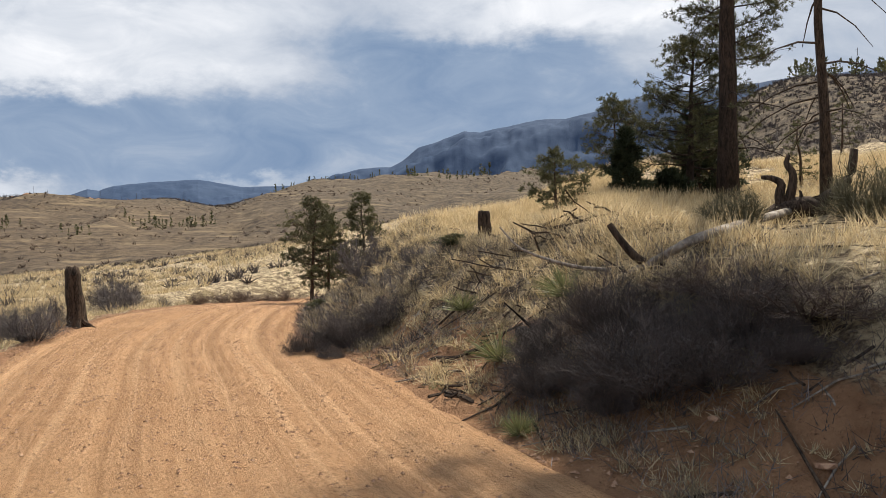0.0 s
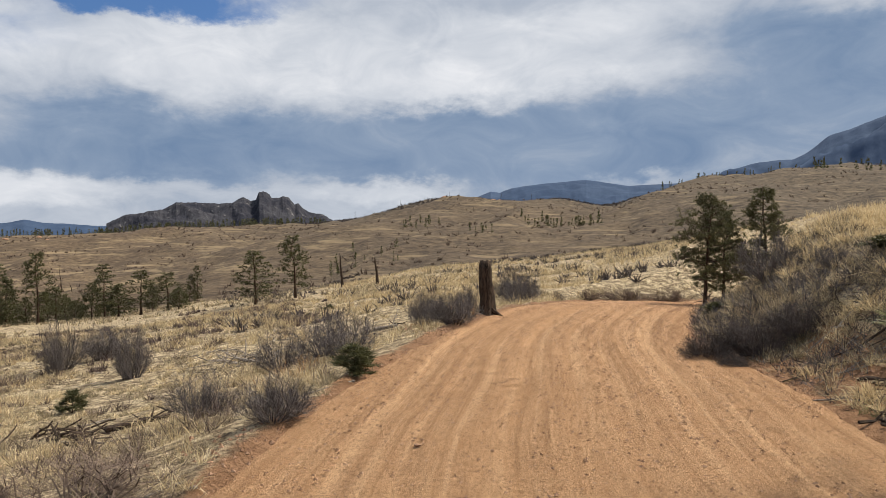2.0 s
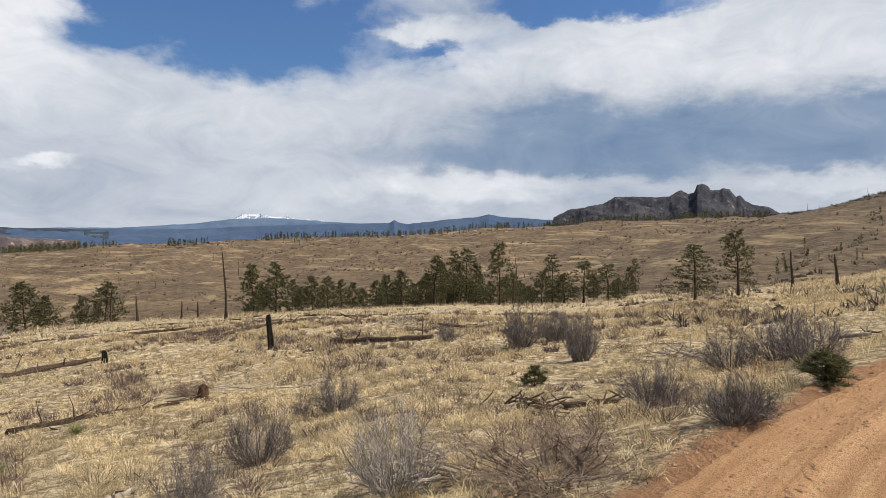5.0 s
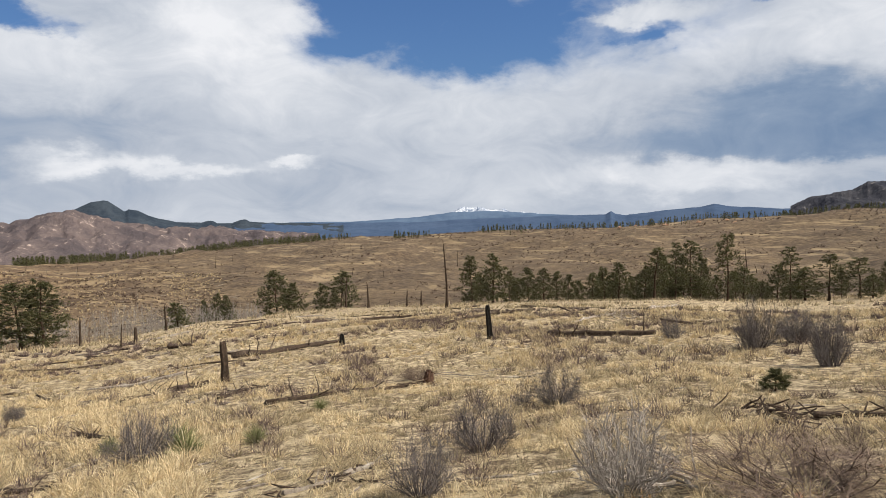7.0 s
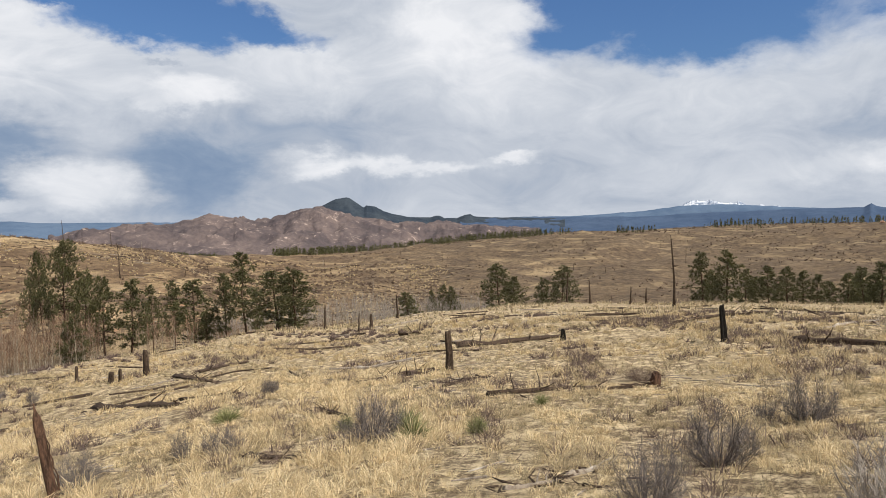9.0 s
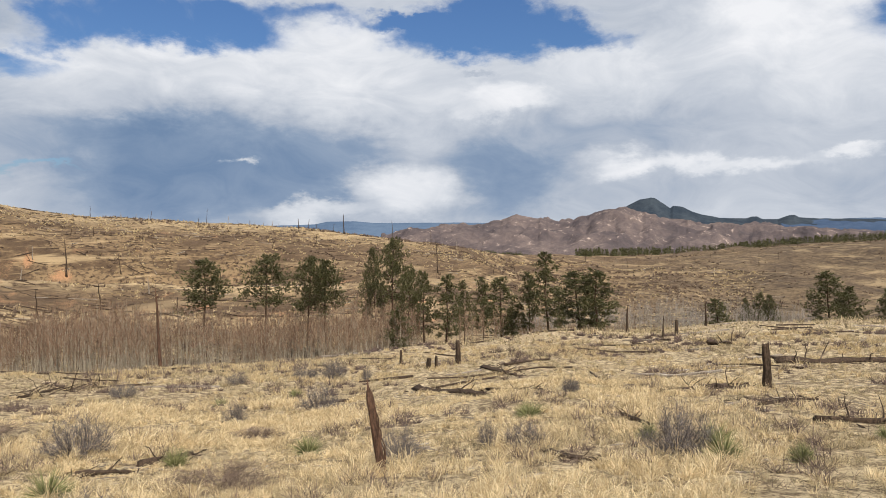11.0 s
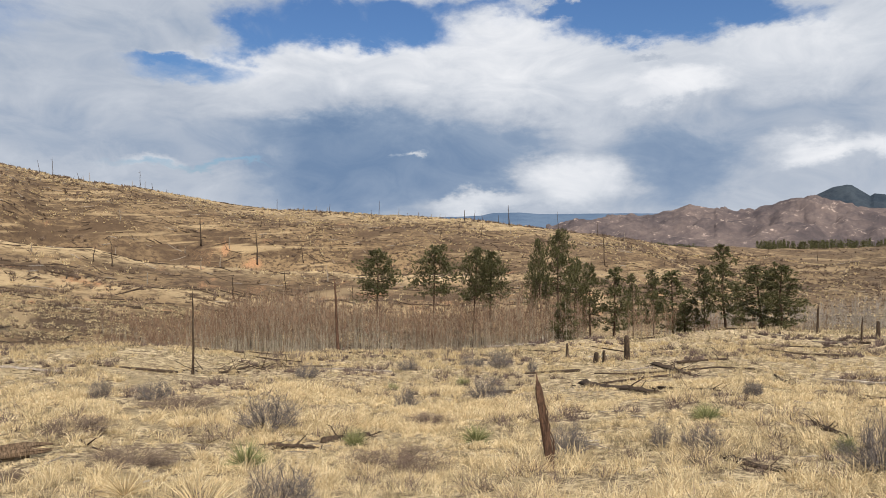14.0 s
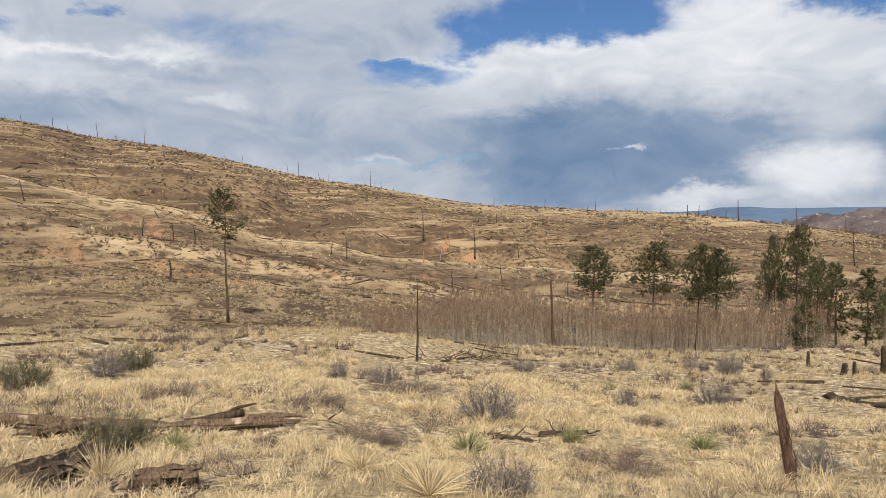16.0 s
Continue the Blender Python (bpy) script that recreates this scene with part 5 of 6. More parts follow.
def uprooted_stump():
    x, y = 5.00, 10.20
    z = ground_z(x, y)
    ob = thing("uprooted_stump", "twisted uprooted stump with curling roots, dark weathered wood", "stump", x, y, z)
    u = np.array([0.90, -0.43, 0])            # along the view's right
    P = lambda a, h, d=0.0: (u[0] * a + 0.43 * d, u[1] * a + 0.90 * d, h)
    limb(ob, "root_mass", (P(-.34, .02), P(-.16, .14), P(.1, .2), P(.34, .12), P(.48, .02)), .16, .11, DEAD_WOOD, 1, 10, 12)
    limb(ob, "root", (P(-.2, .15), P(-.22, .38), P(-.20, .52), P(-.32, .60), P(-.46, .62)), .085, .028, DEAD_WOOD, 2, 8)
    limb(ob, "root", (P(-.12, .2), P(-.06, .46), P(-.05, .66), P(-.13, .80), P(-.10, .92)), .075, .030, DEAD_WOOD, 3, 8)
    limb(ob, "root", (P(.2, .16), P(.36, .30), P(.52, .42), P(.66, .62), P(.70, .95)), .085, .050, DEAD_WOOD, 4, 8)
    limb(ob, "root", (P(.3, .12), P(.62, .20), P(1.0, .22), P(1.4, .17)), .045, .018, DEAD_WOOD, 5, 6)
    limb(ob, "root", (P(.02, .18), P(.05, .34), P(.03, .42)), .04, .01, DEAD_WOOD, 6, 6)
    limb(ob, "root", (P(.14, .16), P(.2, .3), P(.26, .33)), .03, .008, DEAD_WOOD, 7, 6)


big_bank_log()
uprooted_stump()


def fallen_top(label, seed, x, y, across, count, size, mat):
    """A fallen tree top: a low heap of dead branches."""
    g = rand(seed)
    ob = thing("dead_branch_heap", label, "dead branches", x, y, ground_z(x, y))
    for i in range(count):
        a = g.random() * 6.28
        px, py = g.normal(0, across * 0.38), g.normal(0, across * 0.16)
        L = size * (0.4 + g.random())
        gz = ground_z(x + px, y + py) - ground_z(x, y)
        d = unit(np.array([np.cos(a), np.sin(a) * 0.6, 0.18 + 0.55 * g.random() * (i % 3 == 0)]))
        s = np.linspace(-0.3, 0.7, 5)
        pts = np.array([px, py, gz + 0.03 + 0.08 * g.random()]) + d * (s * L)[:, None] + g.normal(0, 0.05 * L, (5, 3)) * np.abs(s)[:, None]
        b = Geo()
        b.tube(pts, 0.007 + 0.017 * g.random() * (1 - 0.8 * np.linspace(0, 1, 5)), 5)
        part("branch", b, mat, ob)
    return ob


fallen_top("fallen pine top of dark forked branches on the grassy bank", 71, 1.35, 9.79, 1.5, 26, 0.6, DEAD_WOOD)
fallen_top("heap of charred branches at the end of a log", 72, -8.46, 5.35, 1.0, 30, 0.34, DEAD_WOOD)
fallen_top("tangle of grey broken branches below the road", 73, -11.62, 11.13, 1.5, 26, 0.7, GREY_WOOD)
fallen_top("bleached branch pile below a shrub", 74, -6.12, 2.55, 1.3, 30, 0.55, GREY_WOOD)
fallen_top("heap of dead branches on the meadow's brow", 76, -13.90, -26.74, 3.6, 30, 1.3, DEAD_WOOD)
fallen_top("heap of dead branches beside fallen logs", 78, -32.66, 12.90, 3.2, 26, 1.2, GREY_WOOD)


# ---------------------------------------------------------------- shrubs, yuccas
def shrub_mesh(name, seed, mat, stems=46, twigs=9, spread=0.62, thick=0.010, leaves=0, leaf_mat=None):
    """A leafless bush, 1 m wide and 1 m high: fanning stems with many fine twigs."""
    g = rand(seed)
    geo = Geo()
    s = np.linspace(0, 1, 5)
    at, to = [], []
    for i in range(stems):
        a, q = g.random() * 6.28, g.random() ** 0.6
        tipv = np.array([np.cos(a) * q * 0.54, np.sin(a) * q * 0.54, (0.98 - 0.50 * q * q) * (0.40 + 0.62 * g.random() ** 0.7)])
        foot = np.array([np.cos(a), np.sin(a), 0]) * 0.10 * g.random()
        line3 = foot + (tipv - foot) * s[:, None] + np.array([np.cos(a), np.sin(a), 0]) * (0.10 * np.sin(np.pi * s))[:, None] + g.normal(0, 0.04, (5, 3)) * s[:, None]
        line3[0, 2] = -0.06
        geo.tube(line3, thick * (1 - 0.72 * s), 3, caps=False)
        u = 0.25 + 0.72 * g.random(twigs)
        at.append(np.stack([np.interp(u, s, line3[:, j]) for j in range(3)], 1))
        to.append(np.tile(unit(tipv - foot) + [0, 0, 0.25], (twigs, 1)))
    at, to = np.concatenate(at), np.concatenate(to)
    n = len(at)
    fine = Geo()
    fine.blades(at, to, 0.12 + 0.18 * g.random(n), thick * 0.75, g, 0.75)
    for k in range(3):
        fine.blades(at + g.normal(0, 0.035, at.shape), to, 0.08 + 0.12 * g.random(n), thick * 0.55, g, 1.0)
    ob = thing(name, "", "shrub")
    part("branchwork", geo, mat, ob)
    part("brush", fine, mat, ob)
    return ob


def grow(rows, label, models, seed, group="", sink=0.02, tall=1.3, wide=1.0):
    g = rand(seed)
    for m in models:
        tagged(m, label, "shrub", group)
    for i, (x, y, w, h) in enumerate(rows):
        m = Matrix.LocRotScale((x, y, ground_z(x, y) - sink), Euler((0, 0, g.random() * 6.28)), (w * wide, w * wide * (0.8 + 0.4 * g.random()), h * tall))
        if i < len(models):
            models[i].matrix_basis = m
        else:
            copy_thing(models[i % len(models)], m)


grow(((-8.85, 1.63, 0.69, 0.61), (-11.44, -3.13, 0.91, 0.74), (-6.55, 0.64, 0.58, 0.53), (-11.47, 3.34, 0.77, 0.60), (-18.10, -7.91, 0.67, 0.51), (-18.33, 11.07, 1.10, 1.29), (-18.85, 12.69, 1.39, 1.17), (-14.25, 10.32, 0.93, 1.39), (-22.53, 10.63, 1.00, 0.84), (-12.08, 2.93, 0.34, 0.32), (-11.36, -6.44, 0.57, 0.65), (-11.35, -5.70, 0.71, 0.49), (-13.33, -15.81, 0.80, 0.70), (-15.86, -15.01, 1.05, 0.84), (-17.95, -7.84, 0.54, 0.47), (-19.73, -23.64, 1.04, 0.64), (-23.55, -23.56, 1.18, 0.64), (-23.86, -22.12, 0.84, 0.94), (-23.82, -20.10, 0.70, 0.80), (-10.02, -7.40, 0.95, 0.72),)
     + ((-4.31, -6.73, 0.77, 0.55), (-7.70, -13.39, 1.12, 0.77), (-5.98, -18.94, 0.86, 0.70), (-7.03, -18.16, 1.00, 0.59), (-14.44, -23.22, 0.92, 0.57), (-0.09, -23.90, 0.81, 0.81), (-9.76, 11.54, 1.82, 1.15), (-6.82, 11.77, 1.09, 0.66), (-8.68, 18.90, 1.24, 0.90), (-7.96, 12.70, 0.60, 0.77), (-18.00, 10.69, 0.98, 1.25), (-18.71, 12.42, 1.16, 1.16), (-14.54, 10.33, 0.77, 1.32), (-6.72, 5.80, 0.68, 0.53), (-4.78, 5.14, 0.73, 0.54), (-1.71, 15.56, 1.38, 1.13), (-0.48, 12.37, 0.66, 0.40), (-9.26, 19.92, 1.13, 0.95), (-6.67, 11.67, 1.30, 0.71), (-9.01, 19.99, 1.06, 0.85),)
     + ((-7.76, 14.12, 0.91, 0.71), (-8.35, 13.40, 0.84, 0.61), (-8.19, 20.76, 0.72, 0.36), (-7.42, 9.35, 1.44, 0.91), (-9.19, 9.71, 1.18, 0.86), (-4.77, 4.96, 0.61, 0.39), (-6.75, 5.86, 0.57, 0.50),), "leafless grey twiggy shrub in the dry grass", [shrub_mesh("shrub", 900 + i, TWIG_GREY, 60, 12, thick=0.0075) for i in range(4)], 1, "grey shrubs", tall=1.3, wide=1.1)
grow(((-5.55, 2.11, 0.81, 0.69),), "pale bleached leafless shrub below the road", [shrub_mesh("shrub", 910, TWIG_PALE, 60, 9)], 2)
grow(((-6.87, 23.11, 1.74, 0.47), (-5.73, 24.33, 1.61, 0.52), (-7.44, 21.57, 0.73, 0.33), (-4.68, 3.03, 1.12, 0.56), (-18.03, 1.69, 0.64, 0.52), (-11.52, -12.72, 1.79, 0.50), (-7.54, -8.90, 1.03, 0.43), (-7.04, -16.51, 1.30, 0.38), (-1.64, -19.57, 1.42, 0.38), (-4.19, -14.34, 0.96, 0.36), (-4.20, -11.05, 0.86, 0.32), (-2.53, -10.88, 0.81, 0.36), (2.71, 5.49, 0.84, 0.49), (2.40, 6.19, 0.80, 0.48),), "low brown twiggy shrub among grass", [shrub_mesh("shrub", 920 + i, TWIG_BROWN, 90, 12, thick=0.006) for i in range(3)], 3, "brown shrubs", 0.02, 1.2)
grow(((-1.96, 10.35, 0.59, 0.25), (-1.36, 10.46, 0.85, 0.31), (-0.82, 10.87, 0.88, 0.32), (-1.55, 9.75, 0.50, 0.30), (0.86, 6.62, 0.62, 0.40), (1.05, 6.95, 0.70, 0.46), (1.22, 6.25, 0.80, 0.52),
      (1.48, 6.45, 0.75, 0.62), (1.62, 5.72, 0.92, 0.58), (1.95, 5.95, 0.80, 0.62), (1.98, 5.36, 0.78, 0.50), (2.28, 5.55, 0.66, 0.52), (2.42, 5.15, 0.60, 0.36), (1.30, 5.80, 0.55, 0.34)),
     "large dark grey leafless bush on the shaded bank", [shrub_mesh("shrub", 930 + i, TWIG_DARK, 170, 18, thick=0.0045) for i in range(3)], 4, "bushes on the cut bank", 0.03, 1.95, 1.2)
grow(((-0.91, -25.79, 1.20, 0.79), (-0.50, -11.96, 1.06, 0.60), (1.50, -18.86, 0.97, 0.67), (3.28, 8.24, 0.64, 0.57), (5.41, 9.18, 0.77, 0.73), (6.23, 11.25, 0.45, 0.68),), "olive green sagebrush in the grass", [shrub_mesh("shrub", 940 + i, OLIVE, 70, 12, thick=0.012) for i in range(2)], 5, "sagebrush")


def yucca_mesh(name, seed, mat, blades=80):
    g = rand(seed)
    geo = Geo()
    a, e = g.random(blades) * 6.28, np.arcsin(0.12 + 0.86 * g.random(blades))
    d = np.stack((np.cos(a) * np.cos(e), np.sin(a) * np.cos(e), np.sin(e)), 1)
    geo.blades(d * 0.05 - [0, 0, 0.02], d, 0.40 + 0.24 * g.random(blades), 0.014, g, 0.10, 0.06)
    return geo.mesh(name, mat)


def rosettes(rows, label, models, seed, group):
    g = rand(seed)
    for i, (x, y, w, h) in enumerate(rows):
        ob = new("yucca", models[i % len(models)])
        ob.matrix_basis = Matrix.LocRotScale((x, y, ground_z(x, y) + 0.01), Euler((0, 0, g.random() * 6.28)), (w * 1.1, w * 1.1, h * 2.3))
        tagged(ob, label, "yucca", group)


rosettes(((-11.33, -2.45, 0.62, 0.37), (-11.63, -1.48, 0.34, 0.25), (-12.93, -4.04, 0.35, 0.29), (-11.58, -1.47, 0.39, 0.28), (-13.97, -7.03, 0.53, 0.28), (-14.02, -0.58, 0.34, 0.23), (-5.64, -10.27, 0.72, 0.41), (-8.31, -11.19, 0.49, 0.36), (-10.26, -9.82, 0.66, 0.37), (-1.27, -11.24, 0.49, 0.35), (-19.05, -19.46, 0.57, 0.35), (-15.91, -19.80, 0.53, 0.33), (-12.82, -4.07, 0.41, 0.32), (-14.17, -7.06, 0.61, 0.33), (-12.38, -2.81, 0.65, 0.39), (1.29, 7.74, 0.66, 0.30), (0.58, 7.57, 0.70, 0.34), (0.26, 9.45, 0.60, 0.24), (0.60, 5.98, 0.34, 0.20)), "spiky green yucca rosette in the dry grass", [yucca_mesh("yucca", 950 + i, YUCCA, 230) for i in range(3)], 6, "green yuccas")
rosettes(((-0.34, -9.17, 0.59, 0.52), (-3.45, -6.74, 0.97, 0.34), (-3.32, -8.61, 0.74, 0.30), (-2.67, -16.58, 0.68, 0.35),), "straw-coloured spiky clump of dead yucca leaves", [yucca_mesh("yucca", 960 + i, STRAW, 120) for i in range(2)], 7, "dried yuccas")
seedlings = [pine("pine_seedling", "small green pine seedling beside the grass", 970 + i, 1.0, 0.62, 0.05, 0.03, 260, 9, 0.15, 0.022, whorl=8, dead_limbs=0, group="pine seedlings", category="pine seedling") for i in range(2)]
plant(seedlings, [(x, y, h, w) for x, y, w, h in ((-10.85, 6.78, 0.31, 0.35), (-5.41, 7.01, 0.43, 0.36), (-21.04, 25.22, 0.63, 0.69), (-2.54, 14.68, 0.53, 0.60), (0.15, 11.89, 0.76, 0.59),)], 8, 1.0, 0.55, 0.02)


# ---------------------------------------------------------------- grass and other uncountable growth
def scatter(seed, count, az, r, keep=None):
    g = rand(seed)
    a = np.radians(az[0] + (az[1] - az[0]) * g.random(count))
    rr = np.sqrt(r[0] ** 2 + (r[1] ** 2 - r[0] ** 2) * g.random(count))
    x, y = -np.sin(a) * rr, np.cos(a) * rr
    close2 = rr < 60
    ok = np.ones(count, bool)
    off, _, half = road_frame(x[close2], y[close2])
    ok[close2] = (np.abs(off) - half) > 0.12 + 0.2 * g.random(close2.sum())
    for x0, y0, x1, y1, wide in CLEAR:
        dx, dy = x1 - x0, y1 - y0
        u = np.clip(((x - x0) * dx + (y - y0) * dy) / (dx * dx + dy * dy), 0, 1)
        ok &= np.hypot(x - x0 - u * dx, y - y0 - u * dy) > wide + 0.10
    if keep is not None:
        ok &= keep(x, y, g)
    x, y = x[ok], y[ok]
    return x, y, land(x, y), g


def tufts(name, label, mat, seed, count, az, r, leaves, length, width, spread=0.5, bend=0.35, keep=None, size_noise=0.4, category="grass"):
    x, y, z, g = scatter(seed, count, az, r, keep)
    n = len(x)
    size = (0.7 + 0.6 * g.random(n)) * (1 + size_noise * fbm(x / 2.3, y / 2.3, 2))
    size = np.clip(size, 0.35, 1.9)
    foot = np.stack((x, y, z - 0.01), 1)
    k = np.repeat(np.arange(n), leaves)
    at = foot[k] + g.normal(0, 0.04, (n * leaves, 3)) * [1, 1, 0] * size[k][:, None] * (length / 0.2)
    away = unit((at - foot[k]) * [1, 1, 0] + 1e-6) * 0.5 + [0, 0, 1]
    rr = np.hypot(x, y)[k]
    geo = Geo()
    geo.blades(at, away, length * size[k] * (0.55 + 0.7 * g.random(len(k))), np.maximum(width, rr * 0.0009), g, spread * 0.6, bend)
    ob = new(name, geo.mesh(name, mat))
    return tagged(ob, label, category, kind="stuff")


patchy = lambda cut, scale=1.6: (lambda x, y, g: fbm(x / scale, y / scale, 3) + 0.5 * (g.random(len(x)) - 0.5) > cut)
tufts("grass", "short dry straw-coloured bunch grass of the meadow", SHORT, 1, 11000, (36, 196), (3.0, 16), 24, 0.11, 0.0070, 1.0, 0, patchy(-0.25, 0.8))
tufts("grass", "bunches of pale straw grass in the meadow", PALE_STRAW, 2, 4600, (36, 196), (3.0, 17), 34, 0.17, 0.0065, 0.75, 0.5, patchy(0.08, 1.0))
tufts("grass", "tall pale straw grass on the nearest slope", PALE_STRAW, 22, 6200, (100, 196), (4.5, 26), 32, 0.26, 0.0052, 0.55, 0.3, patchy(0.08, 1.5))
tufts("grass", "fine pale dry grass between the shrubs", PALE_STRAW, 23, 10000, (95, 196), (4.5, 22), 18, 0.13, 0.0065, 0.9, 0, patchy(-0.12, 0.9))
tufts("grass", "dry meadow grass further from the road", SHORT, 3, 19000, (18, 196), (15, 42), 16, 0.17, 0.016, 1.0, 0, patchy(-0.02, 1.3))
tufts("grass", "pale straw bunches further from the road", STRAW, 4, 14000, (18, 196), (16, 44), 18, 0.22, 0.015, 0.85, 0, patchy(0.08, 1.6))
tufts("grass", "dry grass on the meadow's brow", SHORT, 5, 15000, (5, 132), (42, 100), 8, 0.32, 0.08, 1.1, 0, patchy(0.0, 3.0))
tufts("grass", "russet dry grass clumps along the road", RUSSET, 6, 700, (28, 100), (4, 18), 16, 0.24, 0.006, 0.5, 0.3,
      lambda x, y, g: (np.abs(road_frame(x, y)[0]) < 4.2) & (fbm(x, y, 2) > 0.1))
tufts("grass", "straw grass along the road's left shoulder", STRAW, 7, 2600, (20, 110), (3, 20), 14, 0.22, 0.006, 0.6, 0.4,
      lambda x, y, g: (np.abs(road_frame(x, y)[0]) < 4.0) & (fbm(x / 0.8, y / 0.8, 2) > -0.1))
tufts("grass", "golden grass on top of the cut bank", STRAW, 8, 8000, (-40, 16), (6.5, 30), 18, 0.26, 0.009, 0.5, 0,
      lambda x, y, g: (road_frame(x, y)[0] - 2.3 > 1.5) & (fbm(x / 1.8, y / 1.8, 3) > -0.35))
tufts("grass", "ragged grey-brown grass hanging on the cut bank", SHORT, 9, 10000, (-60, 14), (4, 20), 22, 0.17, 0.007, 1.1, 0,
      lambda x, y, g: (np.abs(road_frame(x, y)[0] - 3.6) < 1.6) & (fbm(x / 0.7, y / 0.7, 3) + 0.5 * smooth(y, 5.5, 8) > 0.18))
tufts("grass", "bleached grass and fine litter on the cut bank", SHORT, 29, 16000, (-50, 14), (4.4, 20), 14, 0.14, 0.006, 1.8, 0,
      lambda x, y, g: (np.abs(road_frame(x, y)[0] - 3.5) < 1.5) & (fbm(x / 0.5, y / 0.5, 3) + 0.5 * smooth(y, 5.5, 8) > 0.3))
tufts("grass", "arching pale bunch grass clumps on the cut bank", STRAW, 34, 1500, (-55, 14), (4.3, 20), 46, 0.27, 0.006, 0.8, 0.5,
      lambda x, y, g: (np.abs(road_frame(x, y)[0] - 4.9) < 2.2) & (fbm(x / 0.9, y / 0.9, 3) > 0.12))
tufts("litter", "grey dead twigs littering the cut bank", TWIG_GREY, 30, 22000, (-60, 14), (4.2, 18), 6, 0.26, 0.007, 2.4, 0,
      lambda x, y, g: (np.abs(road_frame(x, y)[0] - 3.4) < 1.4) & (fbm(x / 0.6, y / 0.6, 3) > -0.05), 0.4, "twigs")
tufts("litter", "dark dead stalks and twigs on the cut bank", TWIG_DARK, 32, 24000, (-60, 14), (4.2, 20), 7, 0.24, 0.007, 2.0, 0,
      lambda x, y, g: (np.abs(road_frame(x, y)[0] - 3.6) < 1.6) & (fbm(x / 0.9 + 5, y / 0.9, 3) > -0.1), 0.4, "twigs")
tufts("grass", "fresh green grass tufts low on the cut bank", YUCCA, 33, 5000, (-14, 4), (6, 11), 12, 0.13, 0.007, 0.9, 0,
      lambda x, y, g: np.hypot(x + 0.15, y - 7.55) < 0.16 + 0.12 * g.random(len(x)))
tufts("litter", "dark dead twigs and stalks in the meadow", TWIG_BROWN, 31, 5000, (36, 196), (3.5, 30), 6, 0.20, 0.006, 2.0, 0, patchy(0.15, 2.0), 0.4, "twigs")
tufts("grass", "dry grass on the far side of the bend", STRAW, 10, 12000, (-10, 40), (19, 110), 6, 0.30, 0.02, 0.7, 0, patchy(-0.1, 4.0))
tufts("shrubs", "low grey sagebrush scattered over the slope beyond the bend", TWIG_DARK, 11, 2600, (4, 48), (22, 150), 24, 0.46, 0.06, 1.3, 0, patchy(0.0, 5.0), 0.2, "shrubs")
tufts("shrubs", "grey and brown brush dotted over the burnt hillside", TWIG_BROWN, 12, 8000, (100, 197), (80, 330), 16, 0.75, 0.10, 1.1, 0, patchy(-0.1, 14.0), 0.3, "shrubs")
tufts("grass", "pale dry grass clumps over the burnt hillside", STRAW, 13, 15000, (100, 197), (80, 330), 8, 0.50, 0.09, 1.0, 0, patchy(-0.05, 10.0), 0.3)
tufts("grass", "short pale grass over the slope beyond the meadow", SHORT, 35, 24000, (118, 197), (34, 96), 10, 0.20, 0.04, 1.0, 0, patchy(-0.15, 3.0), 0.3)
tufts("shrubs", "brown brush on the plateau's slopes", TWIG_BROWN, 14, 12000, (-12, 116), (130, 800), 8, 1.1, 0.26, 1.1, 0, patchy(0.0, 40.0), 0.3, "shrubs")
tufts("shrubs", "brown brush on the burnt hill above the bank", TWIG_DARK, 16, 5000, (-40, -12), (45, 260), 14, 0.8, 0.1, 1.1, 0, None, 0.3, "shrubs")
tufts("shrubs", "dark brush along the rocky hilltop behind the bend", TWIG_DARK, 36, 5200, (8, 43), (470, 690), 9, 1.7, 0.42, 1.1, 0,
      lambda x, y, g: np.abs(np.hypot(x, y) / by_bearing(np.degrees(np.arctan2(-x, y)), SKY_R) - 0.95) < 0.07 + 0.05 * g.random(len(x)), 0.3, "shrubs")
tufts("shrubs", "low brown brush between the meadow's logs", TWIG_MAUVE, 15, 9000, (40, 194), (4.5, 48), 40, 0.24, 0.0085, 1.2, 0, patchy(0.22, 2.2), 0.3, "shrubs")

tufts("shrubs", "brown and grey brush over the slope beyond the meadow", TWIG_BROWN, 17, 6000, (126, 197), (34, 110), 20, 0.34, 0.035, 1.2, 0, patchy(0.0, 4.0), 0.3, "shrubs")


